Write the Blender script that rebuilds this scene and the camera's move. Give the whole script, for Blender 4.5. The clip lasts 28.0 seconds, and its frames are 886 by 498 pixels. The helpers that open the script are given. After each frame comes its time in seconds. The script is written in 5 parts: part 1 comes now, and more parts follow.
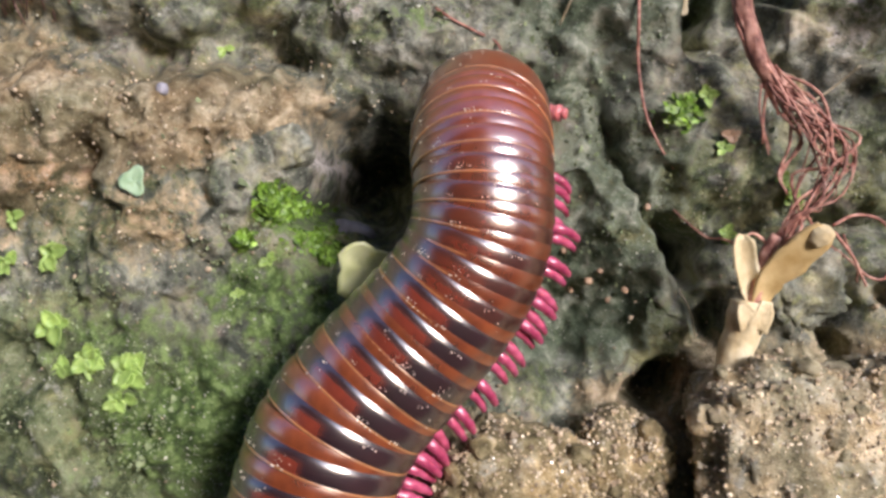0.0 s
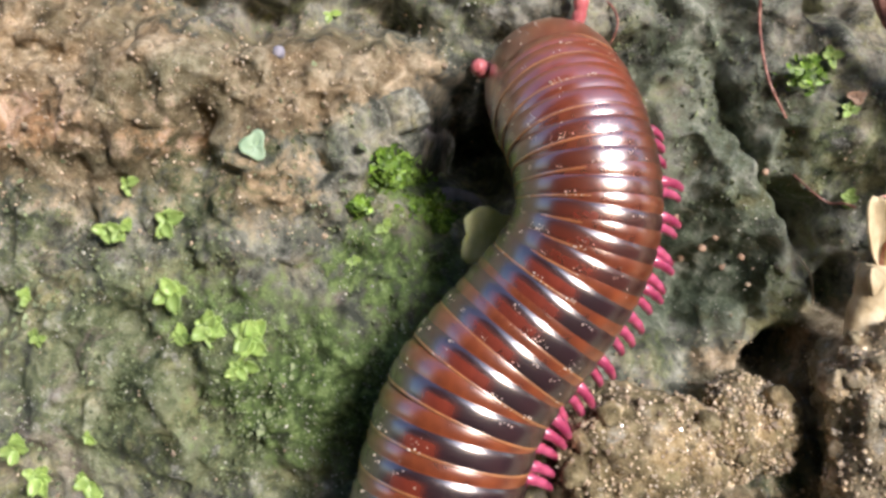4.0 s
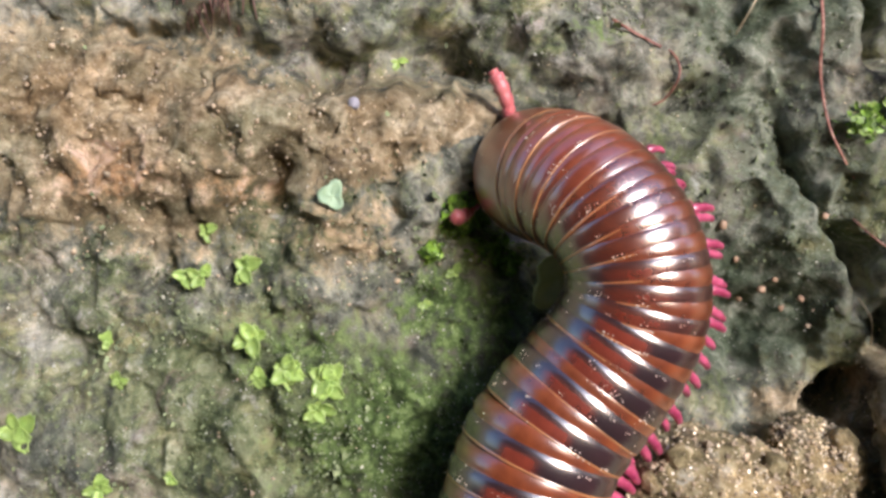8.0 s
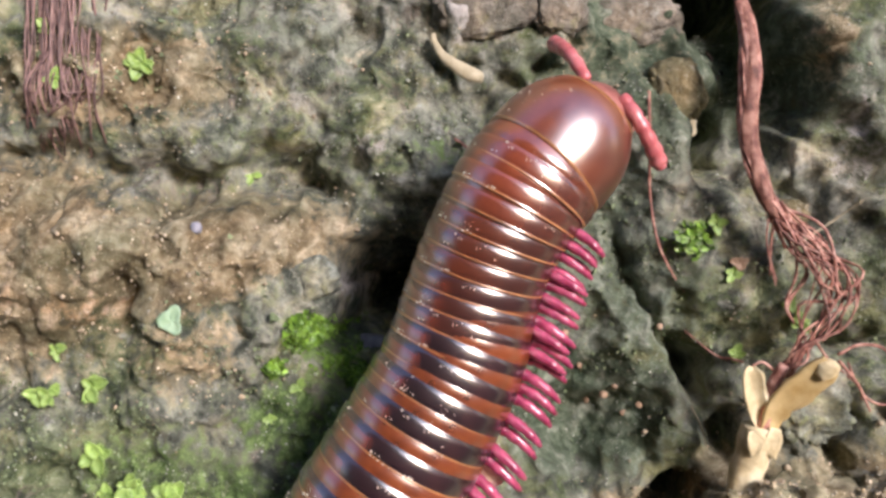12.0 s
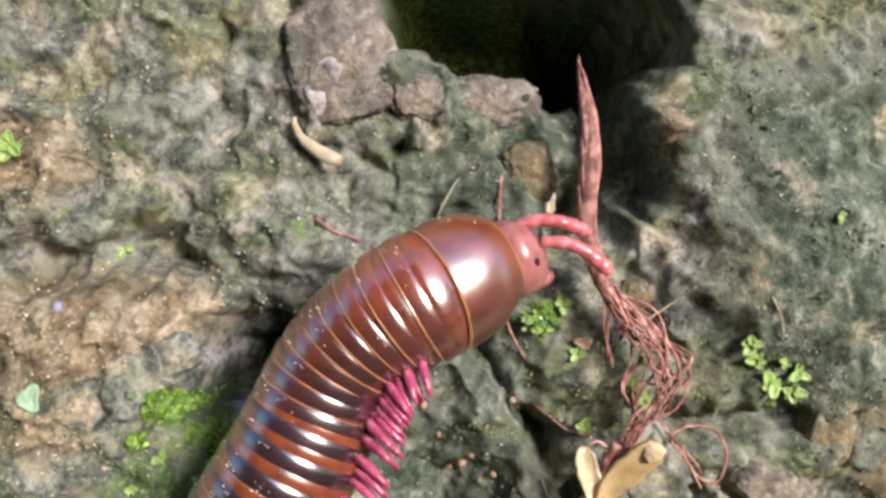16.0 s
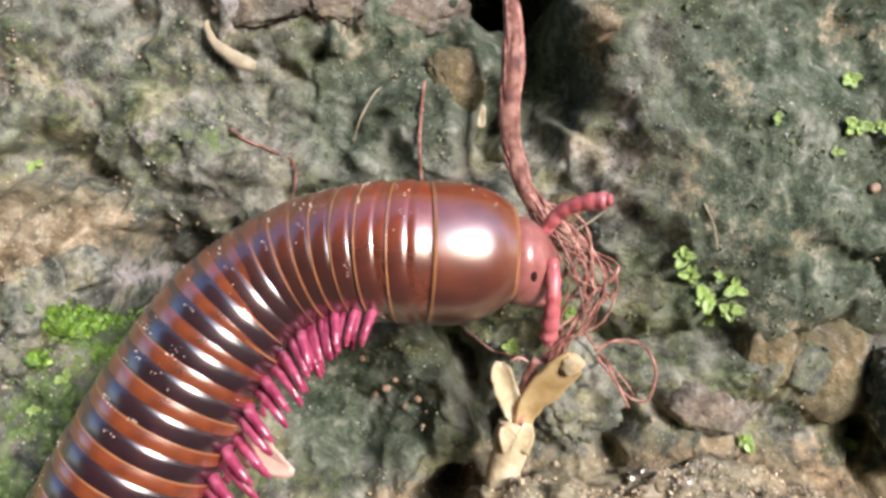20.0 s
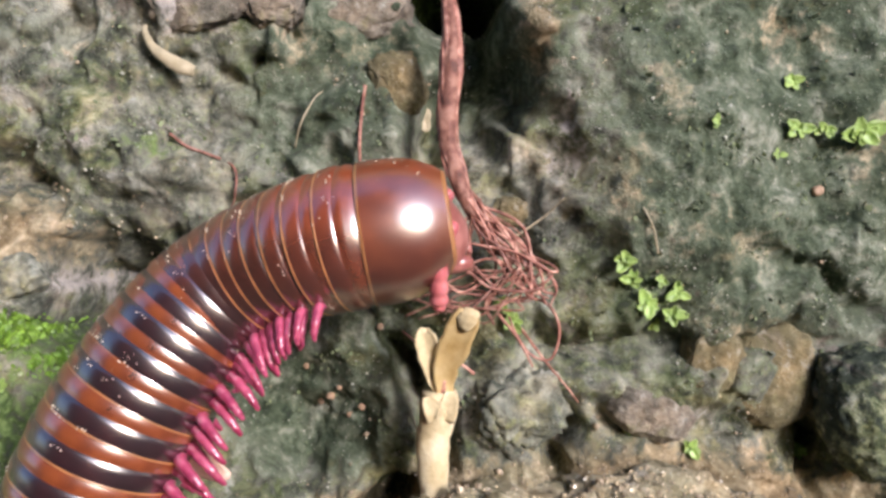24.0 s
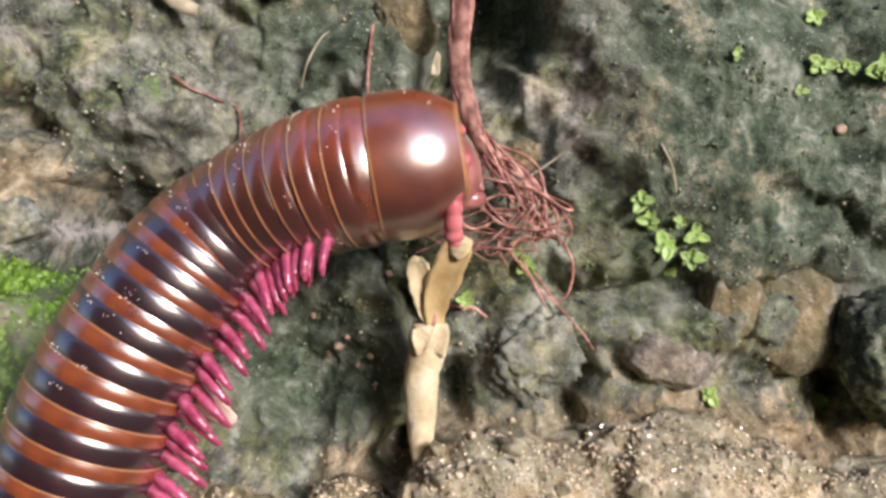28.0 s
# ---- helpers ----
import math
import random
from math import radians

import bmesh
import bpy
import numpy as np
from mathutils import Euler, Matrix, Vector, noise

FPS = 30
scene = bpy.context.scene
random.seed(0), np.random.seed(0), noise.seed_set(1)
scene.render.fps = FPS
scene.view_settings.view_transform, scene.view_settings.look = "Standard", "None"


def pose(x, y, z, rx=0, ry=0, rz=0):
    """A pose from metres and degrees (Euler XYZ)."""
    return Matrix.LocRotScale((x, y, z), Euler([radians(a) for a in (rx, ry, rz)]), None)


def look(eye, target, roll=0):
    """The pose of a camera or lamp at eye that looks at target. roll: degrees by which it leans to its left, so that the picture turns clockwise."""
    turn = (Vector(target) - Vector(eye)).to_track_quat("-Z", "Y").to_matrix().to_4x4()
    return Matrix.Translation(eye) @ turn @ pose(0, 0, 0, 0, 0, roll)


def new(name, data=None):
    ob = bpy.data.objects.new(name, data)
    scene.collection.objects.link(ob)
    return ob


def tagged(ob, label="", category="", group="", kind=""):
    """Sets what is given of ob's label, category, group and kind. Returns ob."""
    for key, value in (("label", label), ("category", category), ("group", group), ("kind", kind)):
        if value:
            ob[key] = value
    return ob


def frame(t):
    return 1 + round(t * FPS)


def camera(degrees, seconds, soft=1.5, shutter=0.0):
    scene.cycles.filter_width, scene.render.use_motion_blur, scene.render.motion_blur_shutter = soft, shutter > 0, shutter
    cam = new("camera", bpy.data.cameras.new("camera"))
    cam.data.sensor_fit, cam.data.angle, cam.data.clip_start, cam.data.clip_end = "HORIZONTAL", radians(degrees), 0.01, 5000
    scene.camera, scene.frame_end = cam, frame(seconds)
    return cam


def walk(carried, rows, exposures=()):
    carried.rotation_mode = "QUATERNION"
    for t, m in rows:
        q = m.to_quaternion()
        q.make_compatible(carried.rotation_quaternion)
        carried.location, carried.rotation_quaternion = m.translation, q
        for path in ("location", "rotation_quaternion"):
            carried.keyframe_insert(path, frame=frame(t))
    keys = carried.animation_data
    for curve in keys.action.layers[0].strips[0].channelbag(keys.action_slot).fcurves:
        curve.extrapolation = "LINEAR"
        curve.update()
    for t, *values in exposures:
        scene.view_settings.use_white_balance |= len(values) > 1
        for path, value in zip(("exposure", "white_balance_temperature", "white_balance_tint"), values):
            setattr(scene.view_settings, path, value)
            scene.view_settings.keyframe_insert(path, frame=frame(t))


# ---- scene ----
cam = camera(55.8, 28.0, soft=3.0)
PATH = [
    (0, pose(0.00000, -0.08513, 0.00000, 90.69, -0.31, -0.21)),
    (0.5, pose(-0.00082, -0.08457, -0.00016, 90.76, -0.34, -0.26)),
    (1, pose(-0.00183, -0.08503, 0.00007, 90.75, -0.19, -0.26)),
    (1.5, pose(-0.00127, -0.08541, 0.00120, 90.95, -0.15, 0.04)),
    (2, pose(-0.00474, -0.08377, -0.00188, 90.54, -0.09, -0.03)),
    (2.5, pose(-0.00917, -0.08189, -0.00673, 90.20, -0.24, 0.49)),
    (3, pose(-0.00941, -0.08305, -0.00339, 90.12, 0.03, 0.05)),
    (3.5, pose(-0.01157, -0.08340, -0.00316, 89.96, -0.10, 0.25)),
    (5.5, pose(-0.00989, -0.08537, 0.00090, 89.99, 0.05, -0.44)),
    (6, pose(-0.01804, -0.08337, -0.00479, 90.20, -0.05, 0.49)),
    (6.5, pose(-0.01643, -0.08537, 0.00239, 90.38, 0.40, 0.68)),
    (7, pose(-0.01871, -0.08516, 0.00172, 90.11, 0.27, 0.66)),
    (7.5, pose(-0.01658, -0.08542, 0.00210, 90.14, 0.08, 0.43)),
    (8, pose(-0.01755, -0.08610, 0.00162, 90.31, -0.01, 0.67)),
    (8.5, pose(-0.02278, -0.08556, -0.00231, 90.17, -0.14, 0.63)),
    (9, pose(-0.01994, -0.08656, 0.00250, 90.38, 0.18, 0.65)),
    (9.5, pose(-0.02127, -0.08575, 0.00155, 89.93, 0.07, 0.70)),
    (10, pose(-0.01984, -0.08632, 0.00522, 90.12, 0.43, 0.34)),
    (10.5, pose(-0.02075, -0.08654, 0.00598, 90.45, 0.33, 0.56)),
    (11, pose(-0.01737, -0.08561, 0.00456, 90.42, 0.27, 0.33)),
    (11.5, pose(-0.00445, -0.08943, 0.01399, 90.44, 0.48, 0.02)),
    (13.5, pose(0.00169, -0.08821, 0.01237, 89.75, -0.23, 0.60)),
    (14, pose(0.00878, -0.08886, 0.01396, 89.78, -0.23, 0.20)),
    (14.5, pose(0.01083, -0.09006, 0.01659, 89.76, -0.22, 0.06)),
    (15, pose(0.01019, -0.09003, 0.01759, 89.59, 0.01, 0.05)),
    (15.5, pose(0.01023, -0.09095, 0.02035, 89.76, 0.10, 0.13)),
    (16, pose(0.01356, -0.09275, 0.02287, 89.98, -0.00, -0.19)),
    (16.5, pose(0.01518, -0.09161, 0.02116, 89.88, 0.05, -0.19)),
    (17, pose(0.01394, -0.09079, 0.01840, 89.63, -0.18, -0.20)),
    (17.5, pose(0.01629, -0.09061, 0.01700, 89.81, -0.33, -0.56)),
    (18, pose(0.01303, -0.08897, 0.01303, 89.19, -0.28, -0.25)),
    (18.5, pose(0.01632, -0.08970, 0.01571, 89.17, -0.16, -0.35)),
    (19, pose(0.01896, -0.08810, 0.01206, 89.26, -0.16, -0.84)),
    (19.5, pose(0.01986, -0.08845, 0.01402, 89.59, -0.13, -0.25)),
    (20, pose(0.02285, -0.08800, 0.01398, 89.59, -0.13, 0.27)),
    (20.5, pose(0.02329, -0.08699, 0.01099, 89.98, -0.10, 0.10)),
    (21, pose(0.02792, -0.08816, 0.01525, 89.98, -0.00, -0.17)),
    (21.5, pose(0.02933, -0.08748, 0.01563, 89.65, 0.05, -0.28)),
    (23.5, pose(0.02898, -0.08690, 0.01320, 90.38, 0.15, -0.03)),
    (24, pose(0.02853, -0.08696, 0.01388, 90.02, 0.17, -0.02)),
    (24.5, pose(0.02815, -0.08674, 0.01287, 90.13, 0.10, -0.00)),
    (25, pose(0.02694, -0.08604, 0.00939, 89.85, -0.11, 0.22)),
    (25.5, pose(0.02785, -0.08646, 0.01133, 89.87, -0.11, 0.13)),
    (26, pose(0.02712, -0.08504, 0.00745, 89.88, -0.09, 0.13)),
    (26.5, pose(0.02784, -0.08540, 0.01012, 89.78, 0.19, 0.08)),
    (27, pose(0.02473, -0.08536, 0.00872, 89.60, 0.14, 0.23)),
    (27.5, pose(0.02677, -0.08526, 0.00930, 89.70, 0.23, 0.21)),
    (28, pose(0.02765, -0.08453, 0.00836, 89.85, 0.31, 0.14)),
]
walk(cam, PATH, exposures=[(0, 0.83, 6230, 20), (1, 0.83, 6230, 20), (3, 0.93, 6230, 20), (9, 0.97, 6230, 20), (11.5, 0.93, 6230, 20), (14, 0.92, 6150, 20), (16, 1.07, 6150, 20), (18, 1.05, 6150, 20), (20, 1.0, 6150, 20), (21.3, 0.81, 6150, 20), (23.5, 0.88, 6150, 20), (25, 1.02, 6150, 20), (26, 0.84, 6150, 20), (28, 0.84, 6150, 20)])

# ---- world and sun ----
SUN_TURN, SUN_UP = 33.0, 17.0   # degrees to the right of the wall's normal, and above level
world = bpy.data.worlds.new("sky")
scene.world = world
world.use_nodes = True
wn = world.node_tree
sky = wn.nodes.new("ShaderNodeTexSky")
sky.sky_type = 'NISHITA'
sky.sun_disc = False
sky.air_density, sky.ozone_density, sky.dust_density = 1.15, 2.8, 1.6
sky.sun_elevation = radians(SUN_UP)
sky.sun_rotation = radians(180 - SUN_TURN)
wn.nodes["Background"].inputs["Strength"].default_value = 0.15
wn.links.new(sky.outputs["Color"], wn.nodes["Background"].inputs["Color"])
sun_data = bpy.data.lights.new("sun", 'SUN')
sun_data.energy, sun_data.angle, sun_data.color = 2.25, radians(15.0), (1.0, 0.985, 0.97)
sun = new("sun", sun_data)
sun_way = Vector((math.sin(radians(SUN_TURN)) * math.cos(radians(SUN_UP)), -math.cos(radians(SUN_TURN)) * math.cos(radians(SUN_UP)), math.sin(radians(SUN_UP))))
sun.matrix_world = look(sun_way * 2, (0, 0, 0))

# ---- small tools (all lengths in millimetres) ----
MM = 0.001
rng = random.Random(7)


def part(name, bm, mats, parent=None, label="", smooth=True):
    """One mesh object from a bmesh in millimetres, under its parent."""
    me = bpy.data.meshes.new(name)
    bmesh.ops.scale(bm, vec=(MM, MM, MM), verts=bm.verts)
    if smooth:
        for f in bm.faces:
            f.smooth = True
    bm.to_mesh(me)
    bm.free()
    for m in mats if isinstance(mats, (list, tuple)) else [mats]:
        me.materials.append(m)
    ob = new(name, me)
    ob.parent = parent
    if label:
        ob["label"] = label
    return ob


def again(ob, parent, m):
    """Another object on the same mesh, under a parent."""
    o = new(ob.name.split(".")[0], ob.data)
    o.parent = parent
    o.matrix_basis = m
    return o


def at(x, y, z, rx=0, ry=0, rz=0):
    return pose(x * MM, y * MM, z * MM, rx, ry, rz)


def flat_mesh(name, verts, faces, mats, smooth=True):
    me = bpy.data.meshes.new(name)
    me.from_pydata((np.asarray(verts) * MM).tolist(), [], faces)
    for m in mats if isinstance(mats, (list, tuple)) else [mats]:
        me.materials.append(m)
    if smooth:
        me.polygons.foreach_set("use_smooth", [True] * len(me.polygons))
    me.update()
    return me


def tube(bm, pts, radii, sides=8, cap=True, mat=0):
    """A tapered tube through points."""
    pts = [Vector(p) for p in pts]
    rings, up = [], None
    for i, p in enumerate(pts):
        d = (pts[min(i + 1, len(pts) - 1)] - pts[max(i - 1, 0)]).normalized()
        if up is None:
            up = d.orthogonal().normalized()
        up = (up - d * up.dot(d)).normalized()
        side = d.cross(up)
        rings.append([bm.verts.new(p + radii[i] * (math.cos(2 * math.pi * k / sides) * up + math.sin(2 * math.pi * k / sides) * side)) for k in range(sides)])
    for a, b in zip(rings, rings[1:]):
        for k in range(sides):
            bm.faces.new((a[k], a[(k + 1) % sides], b[(k + 1) % sides], b[k])).material_index = mat
    if cap:
        bm.faces.new(list(reversed(rings[0]))).material_index = mat
        bm.faces.new(rings[-1]).material_index = mat


def lathe(bm, profile, sides=48):
    """A surface round the x axis; profile rows: x, radius, material."""
    rings = [[bm.verts.new((x, r * math.sin(2 * math.pi * k / sides), r * math.cos(2 * math.pi * k / sides))) for k in range(sides)] for x, r, _ in profile]
    for (a, b), (_, _, m) in zip(zip(rings, rings[1:]), profile):
        for k in range(sides):
            bm.faces.new((a[k], b[k], b[(k + 1) % sides], a[(k + 1) % sides])).material_index = m


def smooth_line(pts, n):
    """Catmull-Rom through points, n samples a span."""
    p = [np.array(q, float) for q in pts]
    p = [2 * p[0] - p[1], *p, 2 * p[-1] - p[-2]]
    out = []
    for a, b, c, d in zip(p, p[1:], p[2:], p[3:]):
        for i in range(n):
            t = i / n
            out.append(0.5 * (2 * b + (c - a) * t + (2 * a - 5 * b + 4 * c - d) * t * t + (3 * b - a - 3 * c + d) * t ** 3))
    out.append(p[-2])
    return out


def value_noise(x, z, seed):
    """Smooth noise in -1 to 1 on arrays."""
    xi, zi = np.floor(x).astype(np.int64), np.floor(z).astype(np.int64)
    fx, fz = x - xi, z - zi
    fx, fz = fx * fx * fx * (fx * (fx * 6 - 15) + 10), fz * fz * fz * (fz * (fz * 6 - 15) + 10)

    def h(a, b):
        n = (a * 374761393 + b * 668265263 + seed * 974634777) & 0x7FFFFFFF
        n = ((n ^ (n >> 13)) * 1274126177) & 0x7FFFFFFF
        return ((n ^ (n >> 16)) & 0xFFFF) / 32767.5 - 1
    a = h(xi, zi) * (1 - fx) + h(xi + 1, zi) * fx
    b = h(xi, zi + 1) * (1 - fx) + h(xi + 1, zi + 1) * fx
    return a * (1 - fz) + b * fz


def fbm(x, z, size, octaves, seed, gain=0.5):
    out, amp = 0, 1.0
    for o in range(octaves):
        c, s = math.cos(o * 1.1 + 0.4), math.sin(o * 1.1 + 0.4)
        out = out + amp * value_noise((c * x - s * z) / size + 13.7 * o, (s * x + c * z) / size - 7.1 * o, seed + o)
        size, amp = size / 2, amp * gain
    return out


# ---- materials ----
def material(name, rough=0.6, coat=0.0, spec=0.5):
    m = bpy.data.materials.new(name)
    m.use_nodes = True
    p = m.node_tree.nodes["Principled BSDF"]
    p.inputs["Roughness"].default_value = rough
    p.inputs["Coat Weight"].default_value = coat
    p.inputs["Coat Roughness"].default_value = 0.12
    p.inputs["Specular IOR Level"].default_value = spec
    return m, m.node_tree, p


def noise_node(tree, scale, detail=4.0, rough=0.55, coords="Object", warp=0.0):
    tc = tree.nodes.new("ShaderNodeTexCoord")
    n = tree.nodes.new("ShaderNodeTexNoise")
    n.inputs["Scale"].default_value = scale
    n.inputs["Detail"].default_value = detail
    n.inputs["Roughness"].default_value = rough
    n.inputs["Distortion"].default_value = warp
    tree.links.new(tc.outputs[coords], n.inputs["Vector"])
    return n.outputs["Fac"]


def ramp(tree, fac, stops):
    r = tree.nodes.new("ShaderNodeValToRGB")
    e = r.color_ramp.elements
    while len(e) < len(stops):
        e.new(0.5)
    for el, (pos, col) in zip(e, stops):
        el.position, el.color = pos, (*col, 1)
    tree.links.new(fac, r.inputs["Fac"])
    return r.outputs["Color"]


def mix(tree, fac, a, b, mode='MIX'):
    n = tree.nodes.new("ShaderNodeMix")
    n.data_type, n.blend_type = 'RGBA', mode
    for sock, v in (("Factor", fac), ("A", a), ("B", b)):
        want = 'VALUE' if sock == "Factor" else 'RGBA'
        s = next(i for i in n.inputs if i.name == sock and i.type == want)
        if isinstance(v, (int, float)):
            s.default_value = v
        elif isinstance(v, tuple):
            s.default_value = (*v, 1)
        else:
            tree.links.new(v, s)
    return next(o for o in n.outputs if o.type == 'RGBA')


def maths(tree, op, a, b=0.0, clamp=False):
    n = tree.nodes.new("ShaderNodeMath")
    n.operation, n.use_clamp = op, clamp
    for s, v in zip(n.inputs, (a, b)):
        if isinstance(v, (int, float)):
            s.default_value = v
        else:
            tree.links.new(v, s)
    return n.outputs[0]


def step(tree, v, lo, hi):
    n = tree.nodes.new("ShaderNodeMapRange")
    n.interpolation_type = 'SMOOTHSTEP'
    n.inputs["From Min"].default_value, n.inputs["From Max"].default_value = lo, hi
    tree.links.new(v, n.inputs["Value"])
    return n.outputs["Result"]


def bump(tree, p, fac, strength, dist_mm):
    b = tree.nodes.new("ShaderNodeBump")
    b.inputs["Strength"].default_value, b.inputs["Distance"].default_value = strength, dist_mm * MM
    tree.links.new(fac, b.inputs["Height"])
    tree.links.new(b.outputs["Normal"], p.inputs["Normal"])


def plain(name, stops, scale, rough=0.6, coat=0.0, bump_mm=0.1, detail=5.0, random_tint=0.0, spec=0.5, translucent=0.0):
    """A grainy material whose colour runs through stops by a noise of that scale."""
    m, t, p = material(name, rough, coat, spec)
    f = noise_node(t, scale, detail)
    c = ramp(t, f, stops)
    if random_tint:
        g = t.nodes.new("ShaderNodeNewGeometry")
        o = t.nodes.new("ShaderNodeObjectInfo")
        r = maths(t, 'FRACT', maths(t, 'ADD', g.outputs["Random Per Island"], o.outputs["Random"]))
        h = t.nodes.new("ShaderNodeHueSaturation")
        t.links.new(maths(t, 'ADD', maths(t, 'MULTIPLY', r, 2 * random_tint), 1 - random_tint), h.inputs["Value"])
        t.links.new(c, h.inputs["Color"])
        c = h.outputs["Color"]
    t.links.new(c, p.inputs["Base Color"])
    if translucent:
        p.inputs["Subsurface Weight"].default_value = translucent
        p.inputs["Subsurface Radius"].default_value = (0.5, 0.5, 0.2)
        p.inputs["Subsurface Scale"].default_value = 0.0008
    if bump_mm:
        bump(t, p, noise_node(t, scale * 2.3, 6.0), 0.6, bump_mm)
    return m


def rock_material(name="mossy_rock", own=None, film=0.42):
    """Weathered rock; own: the colour stops of a stone of another kind, film: how little green grows on it."""
    m, t, p = material(name, 0.85, 0.0, 0.3)

    def attr(name):
        a = t.nodes.new("ShaderNodeAttribute")
        a.attribute_name = name
        return a.outputs["Fac"]
    big, mid, fine, grit = noise_node(t, 70, 5, 0.6), noise_node(t, 230, 6, 0.62, warp=0.7), noise_node(t, 900, 5, 0.6), noise_node(t, 3600, 3, 0.7)
    blend = maths(t, 'ADD', maths(t, 'MULTIPLY', mid, 0.62), maths(t, 'MULTIPLY', fine, 0.38))
    stone = ramp(t, blend, own or [(0.38, (0.055, 0.062, 0.048)), (0.46, (0.15, 0.155, 0.125)), (0.53, (0.29, 0.29, 0.24)), (0.63, (0.56, 0.54, 0.48))])
    algae = ramp(t, blend, [(0.38, (0.035, 0.050, 0.022)), (0.46, (0.115, 0.140, 0.066)), (0.54, (0.23, 0.255, 0.145)), (0.64, (0.45, 0.46, 0.33))])
    soil = ramp(t, blend, [(0.36, (0.085, 0.060, 0.034)), (0.46, (0.195, 0.150, 0.090)), (0.55, (0.33, 0.275, 0.185)), (0.66, (0.58, 0.50, 0.38))])
    # the soil runs from olive hollows to peach crusts
    drift = noise_node(t, 100, 6, 0.62, warp=0.8)
    soil = mix(t, 0.8, soil, ramp(t, drift, [(0.36, (0.50, 0.56, 0.42)), (0.46, (0.84, 0.86, 0.74)), (0.54, (1.08, 1.04, 0.92)), (0.64, (1.38, 1.22, 1.02))]), 'MULTIPLY')
    ochre = ramp(t, mid, [(0.36, (0.22, 0.12, 0.055)), (0.5, (0.46, 0.28, 0.14)), (0.62, (0.66, 0.49, 0.36))])
    moss = ramp(t, fine, [(0.36, (0.030, 0.052, 0.014)), (0.5, (0.085, 0.135, 0.036)), (0.64, (0.20, 0.28, 0.095))])
    pale = ramp(t, blend, [(0.38, (0.24, 0.215, 0.19)), (0.6, (0.56, 0.51, 0.46))])
    jitter = maths(t, 'MULTIPLY', maths(t, 'SUBTRACT', fine, 0.5), 0.9)
    jitter2 = maths(t, 'MULTIPLY', maths(t, 'SUBTRACT', mid, 0.5), 0.9)

    def mask(name):
        return step(t, maths(t, 'ADD', maths(t, 'ADD', attr(name), jitter), jitter2), 0.35, 0.65)
    c = mix(t, step(t, maths(t, 'ADD', big, jitter), film, film + 0.2), stone, algae)
    tint = ramp(t, noise_node(t, 150, 5, 0.6), [(0.35, (0.62, 0.68, 0.56)), (0.5, (1.0, 0.99, 0.94)), (0.65, (1.3, 1.1, 0.86))])
    c = mix(t, mask("algae"), c, algae)
    c = mix(t, 0.7, c, tint, 'MULTIPLY')
    c = mix(t, maths(t, 'MULTIPLY', step(t, noise_node(t, 420, 6, 0.7), 0.56, 0.70), 0.6), c, (0.50, 0.50, 0.44))
    lichen = noise_node(t, 95, 6, 0.7, warp=0.7)
    c = mix(t, maths(t, 'MULTIPLY', step(t, lichen, 0.55, 0.66), 0.6), c, ramp(t, fine, [(0.3, (0.10, 0.095, 0.03)), (0.7, (0.44, 0.40, 0.20))]))
    c = mix(t, maths(t, 'MULTIPLY', step(t, lichen, 0.44, 0.34), 0.55), c, ramp(t, fine, [(0.3, (0.16, 0.115, 0.09)), (0.7, (0.46, 0.38, 0.32))]))
    # deep: darker green rock, also the recesses' shade put into the colour
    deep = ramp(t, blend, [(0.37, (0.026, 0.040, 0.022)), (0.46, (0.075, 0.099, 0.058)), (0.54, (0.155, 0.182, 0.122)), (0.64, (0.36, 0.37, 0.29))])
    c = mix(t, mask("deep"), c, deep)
    c = mix(t, mask("pale"), c, pale)
    c = mix(t, mask("soil"), c, soil)
    c = mix(t, mask("ochre"), c, ochre)
    c = mix(t, mask("moss"), c, moss)
    c = mix(t, maths(t, 'MULTIPLY', step(t, grit, 0.62, 0.74), 0.7), c, (0.55, 0.53, 0.47))
    t.links.new(c, p.inputs["Base Color"])
    bump(t, p, maths(t, 'ADD', fine, maths(t, 'MULTIPLY', grit, 0.7)), 0.8, 0.6)
    return m


